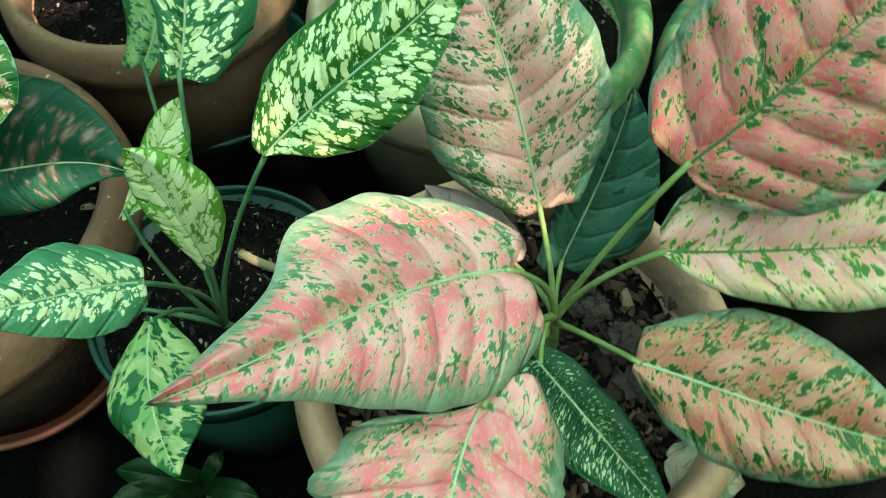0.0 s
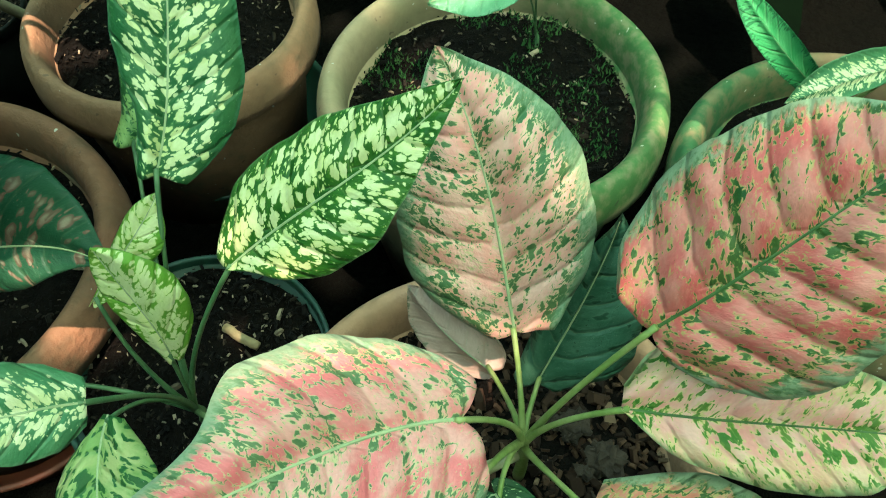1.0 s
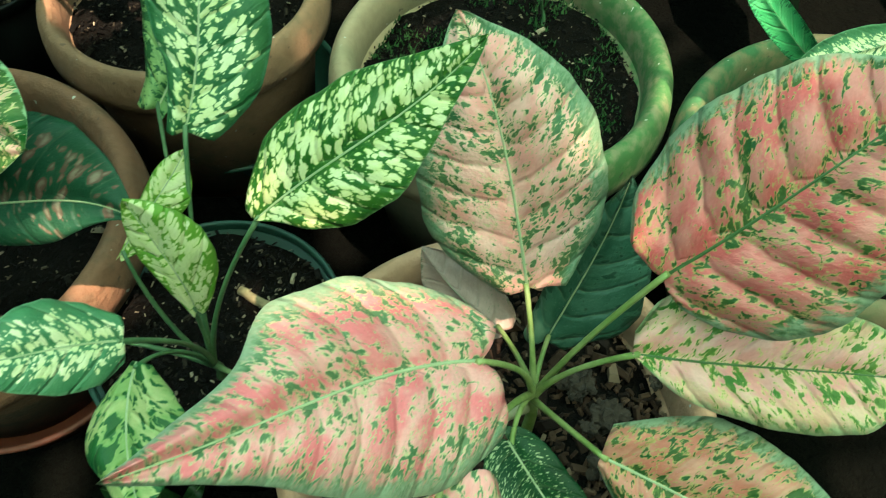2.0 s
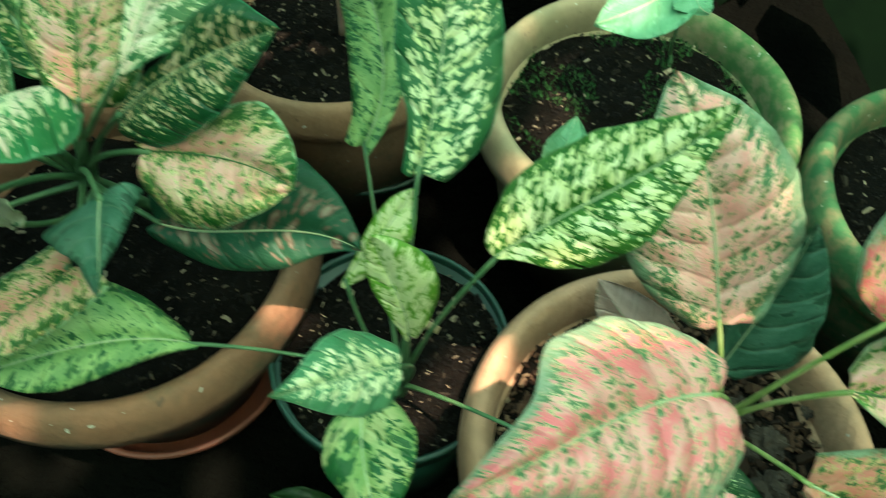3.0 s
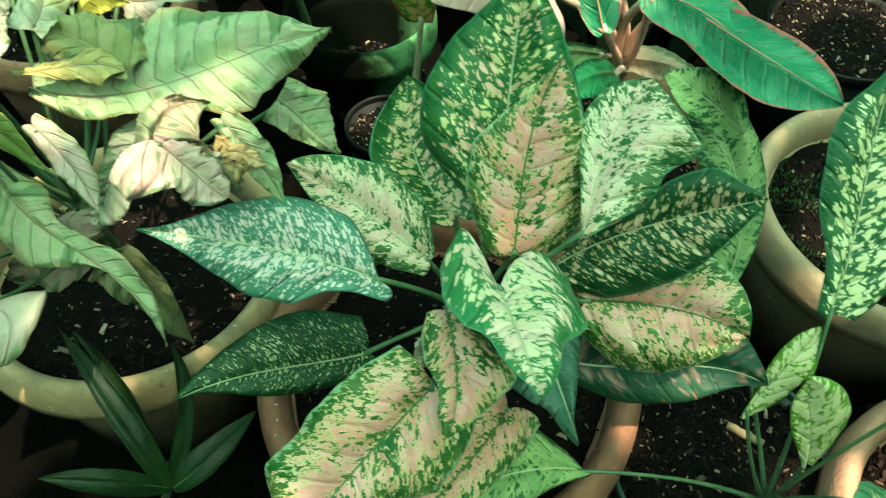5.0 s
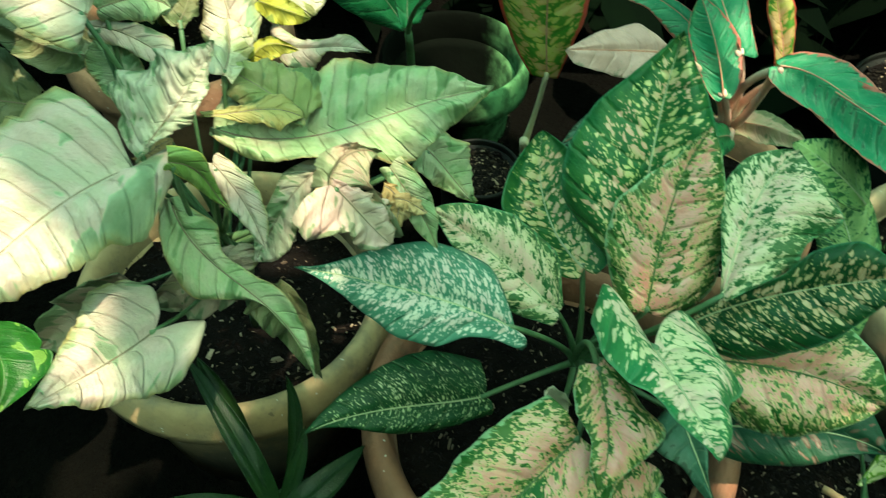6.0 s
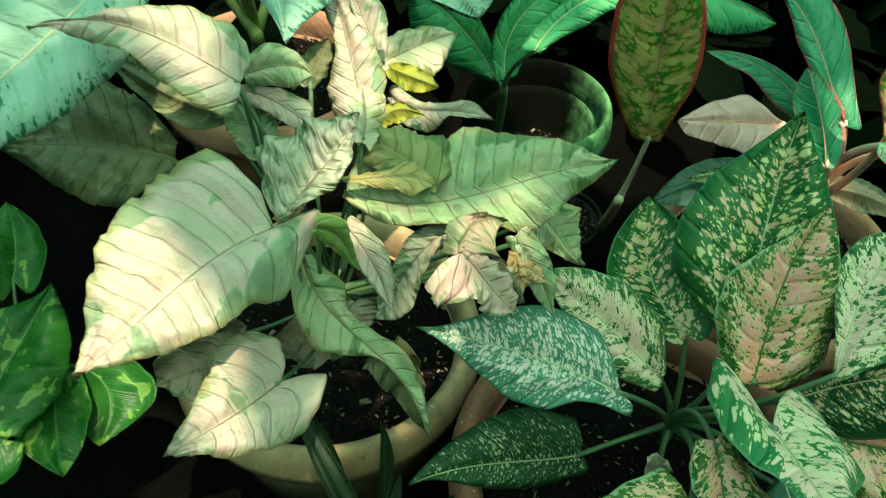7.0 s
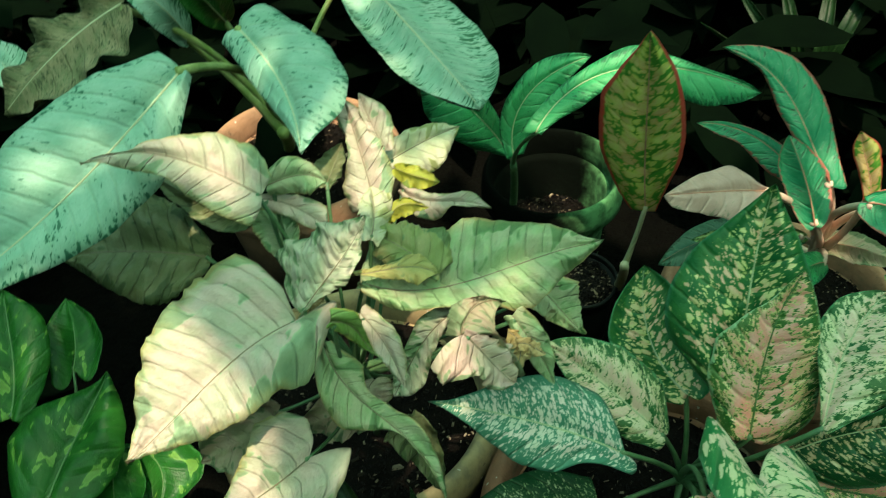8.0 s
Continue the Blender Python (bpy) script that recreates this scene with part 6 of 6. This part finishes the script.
# ---------------------------------------------------------------- unseen walls and roof, added to block light
def added_net_wall(name, ax, ay, bx, by, height):
    """An unseen wall added to block low skylight: dark green cloth, 3 cm thick, sagging a little between its posts."""
    n, m = 24, 8
    a, b = Vector((ax, ay, 0)), Vector((bx, by, 0))
    out = (b - a).normalized().cross(Vector((0, 0, 1)))
    verts, faces = [], []
    for side in (0, 1):
        for i in range(n + 1):
            for k in range(m + 1):
                p = a.lerp(b, i / n) + Vector((0, 0, height * k / m))
                verts.append(p + out * (0.03 * side + 0.02 * math.sin(i * math.pi / 3)))
    s = (n + 1) * (m + 1)
    for i in range(n):
        for k in range(m):
            q = (i * (m + 1) + k, (i + 1) * (m + 1) + k, (i + 1) * (m + 1) + k + 1, i * (m + 1) + k + 1)
            faces += [q, tuple(s + t for t in q[::-1])]
    for i in range(n):
        e = (i * (m + 1) + m, (i + 1) * (m + 1) + m)
        faces.append((e[0], e[1], e[1] + s, e[0] + s))
    tagged(mesh_object(name, verts, faces, NET), "unseen dark green cloth wall added to block low skylight", "wall", "", "structure")


NET = plain_material("added_green_cloth", (0.003, 0.009, 0.005), (0.005, 0.014, 0.007), 30, 0.9, 0.3, specular=0.1)
added_net_wall("added_wall_north", -3.2, 2.6, 2.6, 2.6, 3.0)
added_net_wall("added_wall_east", 2.6, 2.6, 2.6, -2.2, 2.8)
added_net_wall("added_wall_south", 2.6, -2.2, -3.2, -2.2, 2.8)
added_net_wall("added_wall_west", -3.2, -2.2, -3.2, 2.6, 2.8)


def added_net_roof():
    """An unseen cloth roof added to darken the undergrowth, sagging between its battens."""
    n, m, s = 40, 10, 0
    verts, faces = [], []
    for side in (0, 1):
        for i in range(n + 1):
            for k in range(m + 1):
                x, y = -3.2 + 5.8 * i / n, 1.30 + 1.30 * k / m
                verts.append((x, y, 1.30 - 0.03 * abs(math.sin(i * math.pi / 8)) + 0.015 * side))
    s = (n + 1) * (m + 1)
    for i in range(n):
        for k in range(m):
            q = (i * (m + 1) + k, (i + 1) * (m + 1) + k, (i + 1) * (m + 1) + k + 1, i * (m + 1) + k + 1)
            faces += [q[::-1], tuple(s + t for t in q)]
        e = (i * (m + 1), (i + 1) * (m + 1))
        faces.append((e[0], e[1], e[1] + s, e[0] + s))
    tagged(mesh_object("ceiling", verts, faces, NET), "unseen dark cloth roof added to darken the back plants", "ceiling", "", "structure")


added_net_roof()


# ---------------------------------------------------------------- small things on the soil
def clod(x, y, z, size, seed):
    """A rough lump of soil."""
    bm = bmesh.new()
    bmesh.ops.create_icosphere(bm, subdivisions=3, radius=size)
    for v in bm.verts:
        v.co *= 1 + 0.75 * noise.fractal(v.co / size * 1.9 + Vector((seed, 0, 0)), 0.7, 2.0, 4)
        v.co.z *= 0.7
    me = bpy.data.meshes.new("soil_clod")
    bm.to_mesh(me)
    bm.free()
    me.materials.append(PEBBLE)
    ob = tagged(new("soil_clod", me), "rough greyish lump of dry soil on the potting soil", "soil clod", "soil clods")
    ob.location = (x, y, z)


def twig(a, b, radius):
    a, b = Vector(a), Vector(b)
    path = [a.lerp(b, i / 6) + Vector((0.001 * math.sin(i * 2), 0.001 * math.cos(i), 0.002 * math.sin(i * 0.6))) for i in range(7)]
    v, f = tube([p - a for p in path], [radius * (1 + 0.12 * math.sin(i * 3)) for i in range(7)], 8)
    ob = tagged(mesh_object("twig", v, f, TWIG), "short pale dry twig lying on the soil", "twig")
    ob.location = a


clod(0.133, 0.343, 0.209, 0.010, 1)
clod(0.157, 0.319, 0.209, 0.012, 4)
clod(0.156, 0.280, 0.209, 0.011, 7)
clod(0.130, 0.335, 0.209, 0.006, 10)
clod(0.158, 0.326, 0.209, 0.006, 13)
clod(0.118, 0.342, 0.209, 0.006, 16)
clod(0.168, 0.292, 0.209, 0.006, 19)
clod(0.142, 0.307, 0.209, 0.006, 22)
clod(0.191, 0.355, 0.209, 0.005, 25)
clod(0.224, 0.348, 0.209, 0.010, 28)
clod(0.152, 0.325, 0.209, 0.007, 31)
clod(-0.012, 0.364, 0.209, 0.009, 34)
clod(0.001, 0.328, 0.209, 0.008, 37)
twig((-0.168, 0.386, 0.189), (-0.134, 0.374, 0.189), 0.0042)



# ---------------------------------------------------------------- dark undergrowth behind the pots
def undergrowth():
    """Shaded foliage behind and beside the pots: many pointed leaves on thin stalks."""
    rng = random.Random(77)
    verts, faces = [], []
    for k in range(1500):
        if k % 4:
            root = Vector((rng.uniform(-2.6, 1.6), rng.uniform(1.20, 2.4), 0))
        else:
            root = Vector((rng.uniform(-2.6, -1.42), rng.uniform(-0.2, 1.3), 0))
        a, lean = rng.uniform(0, 6.283), rng.uniform(0.2, 0.9)
        d = Vector((math.cos(a) * lean, math.sin(a) * lean, 1)).normalized()
        size, high = rng.uniform(0.05, 0.12), rng.uniform(0.04, 0.42)
        base = root + d * high
        out = Vector((math.cos(a), math.sin(a), rng.uniform(-0.5, 0.5))).normalized()
        side = out.cross(Vector((0, 0, 1))).normalized()
        up = side.cross(out)
        b = len(verts)
        for u, w, z in ((0, 0, 0), (0.5, 0.42, 0.10), (1.1, 0.50, 0.10), (1.8, 0.26, 0), (2.4, 0, -0.22), (1.8, -0.26, 0), (1.1, -0.50, 0.10), (0.5, -0.42, 0.10), (1.1, 0, 0)):
            verts.append(base + (out * u + side * w + up * z) * size)
        faces += [(b + 8, b + i, b + (i + 1) % 8) for i in range(8)]
        verts += [root - side * 0.002, root + side * 0.002, base]
        faces.append((b + 9, b + 10, b + 11))
    tagged(mesh_object("undergrowth", verts, faces, SHADE_DARK_LEAF), "dense undergrowth, its leaf green darkened to stand for deep shade", "foliage", "", "stuff")


# leaf green taken down to near black: deep shade put into the colour
SHADE_DARK_LEAF = plain_material("shade_dark_leaf", (0.0006, 0.0024, 0.001), (0.001, 0.0036, 0.0013), 12, 0.9, 0.2, specular=0.02)
undergrowth()


# ---------------------------------------------------------------- unseen tree, added to shade and dapple the place
# places kept sunlit by gaps left in the crown, with their radius, and places each shaded by a leaf put there for it
GAPS = ((-0.049, 0.360, 0.462, 0.005),
        (-0.063, 0.342, 0.229, 0.035),
        (-0.012, 0.353, 0.207, 0.030),
        (0.181, 0.262, 0.397, 0.012),
        (-0.797, 0.212, 0.575, 0.060),
        (-0.762, 0.267, 0.566, 0.030),
        (-0.735, 0.199, 0.475, 0.030),
        (-0.341, 0.664, 0.415, 0.045),
        (-0.342, 0.602, 0.550, 0.020),
        (-0.860, 0.375, 0.625, 0.030),
        (-0.744, 0.422, 0.598, 0.045),
        (-0.687, 0.437, 0.613, 0.040),
        (-0.608, 0.298, 0.551, 0.030),
        (-0.676, 0.297, 0.538, 0.025),
        (-0.954, 0.304, 0.657, 0.012),
        (-0.576, 0.375, 0.552, 0.006),
        (-0.700, 0.325, 0.553, 0.016))
SHADED = ((-0.792, 0.265, 0.565),
          (-0.752, 0.249, 0.542),
          (-0.640, 0.406, 0.565),
          (-0.721, 0.370, 0.565),
          (-0.776, 0.350, 0.595),
          (-0.751, 0.253, 0.370),
          (-0.568, 0.317, 0.464),
          (-0.528, 0.326, 0.438),
          (-0.594, 0.308, 0.475),
          (-0.457, 0.198, 0.438),
          (-0.482, 0.183, 0.430),
          (-0.409, 0.233, 0.475),
          (-0.695, 0.283, 0.490),
          (-0.804, 0.699, 0.565),
          (-0.921, 0.367, 0.671),
          (-0.905, 0.320, 0.650),
          (-0.935, 0.430, 0.660),
          (-0.960, 0.360, 0.650),
          (-0.985, 0.260, 0.640),
          (-0.910, 0.270, 0.630),
          (-0.830, 0.480, 0.650),
          (-0.738, 0.282, 0.560),
          (-0.300, 0.300, 0.240),
          (-0.345, 0.235, 0.200),
          (-0.664, 0.372, 0.575),
          (-0.615, 0.398, 0.570),
          (-0.575, 0.420, 0.570),
          (0.190, 0.222, 0.350),
          (0.245, 0.200, 0.355))


def in_gap(p, margin):
    """Whether a place in the crown lies in one of its gaps."""
    return any(((p - Vector(g[:3])).cross(SUN_WAY)).length < g[3] + margin for g in GAPS)


def added_shade_tree():
    """An unseen broad-leaved tree added to block the sun: trunk, limbs and a crown of single leaves, thinning out
    towards its left edge.
    """
    rng = random.Random(41)
    tree = tagged(new("added_shade_tree"), "unseen broad-leaved tree added to shade the pots from above", "tree")
    tree.location = (1.7, -1.5, 0)
    org = Vector(tree.location)
    centre = Vector((0.57, -0.21, 3.0))
    fork = centre - org + Vector((0.25, -0.15, -0.1))
    path = [Vector((0, 0, -0.05)), Vector((0.03, 0.02, 0.8)), Vector((-0.05, 0.1, 1.6)), Vector((-0.25, 0.3, 2.3)), fork]
    v, f = tube(path, [0.09, 0.075, 0.065, 0.05, 0.03], 12)
    mesh_object("trunk", v, f, BARK, tree)
    verts, faces = [], []
    for k in range(760 + len(SHADED)):
        a, r = rng.uniform(0, 6.283), math.sqrt(rng.random())
        p = centre - org + Vector((0.56 * r * math.cos(a), 0.62 * r * math.sin(a), rng.uniform(-0.22, 0.22)))
        if k > 400:
            p = centre - org + Vector((rng.uniform(-1.10, -0.45), rng.uniform(-0.60, 0.60), rng.uniform(-0.15, 0.15)))
        if k > 445:
            p = centre - org + Vector((rng.uniform(-1.65, -1.05), rng.uniform(-0.55, 0.55), rng.uniform(-0.15, 0.15)))
        if k >= 560:
            near = k % 5 < 2
            p = centre - org + Vector((rng.uniform(-0.95, -0.30) if near else rng.uniform(-1.55, -0.95), rng.uniform(-0.45, 0.45), rng.uniform(-0.15, 0.15)))
        # single leaves set on the sun's way to each place to be shaded
        if k >= 760:
            s = Vector(SHADED[k - 760])
            p = s - org - SUN_WAY * ((s.z - centre.z - rng.uniform(-0.15, 0.15)) / SUN_WAY.z)
        size = rng.uniform(0.06, 0.12) if k < 760 else rng.uniform(0.05, 0.085)
        m = Euler((rng.uniform(-0.7, 0.7), rng.uniform(-0.7, 0.7), rng.uniform(0, 6.28))).to_matrix()
        if k < 760 and in_gap(p + org, 0.35 * size):
            continue
        b = len(verts)
        for q in ((-1, 0, 0), (-0.5, 0.36, 0.06), (0.1, 0.46, 0.08), (0.65, 0.26, 0.03), (1.05, 0, -0.12), (0.65, -0.26, 0.03), (0.1, -0.46, 0.08), (-0.5, -0.36, 0.06), (0.1, 0, 0)):
            verts.append(p + m @ (Vector(q) * size))
        faces += [(b + 8, b + i, b + (i + 1) % 8) for i in range(8)]
    mesh_object("crown", verts, faces, LEAVES_TREE, tree)
    for k in range(9):
        a = 2 * math.pi * k / 9
        end = centre - org + Vector((0.7 * math.cos(a) - (0.5 if k in (3, 4, 5) else 0), 0.65 * math.sin(a), 0.05))
        start = fork - Vector((0, 0, 0.05))
        if any(in_gap(org + start.lerp(end, i / 12), 0.02) for i in range(13)):
            continue
        v, f = tube([start.lerp(end, i / 5) + Vector((0, 0, 0.04 * math.sin(i))) for i in range(6)], [0.022 - 0.003 * i for i in range(6)], 7)
        mesh_object("limb", v, f, BARK, tree)


BARK = plain_material("bark", (0.12, 0.09, 0.06), (0.17, 0.13, 0.09), 20, 0.9, 0.6, 0.006)
LEAVES_TREE = plain_material("tree_leaf", (0.05, 0.11, 0.03), (0.07, 0.14, 0.04), 12, 0.5, 0.2, share=0.3)
added_shade_tree()
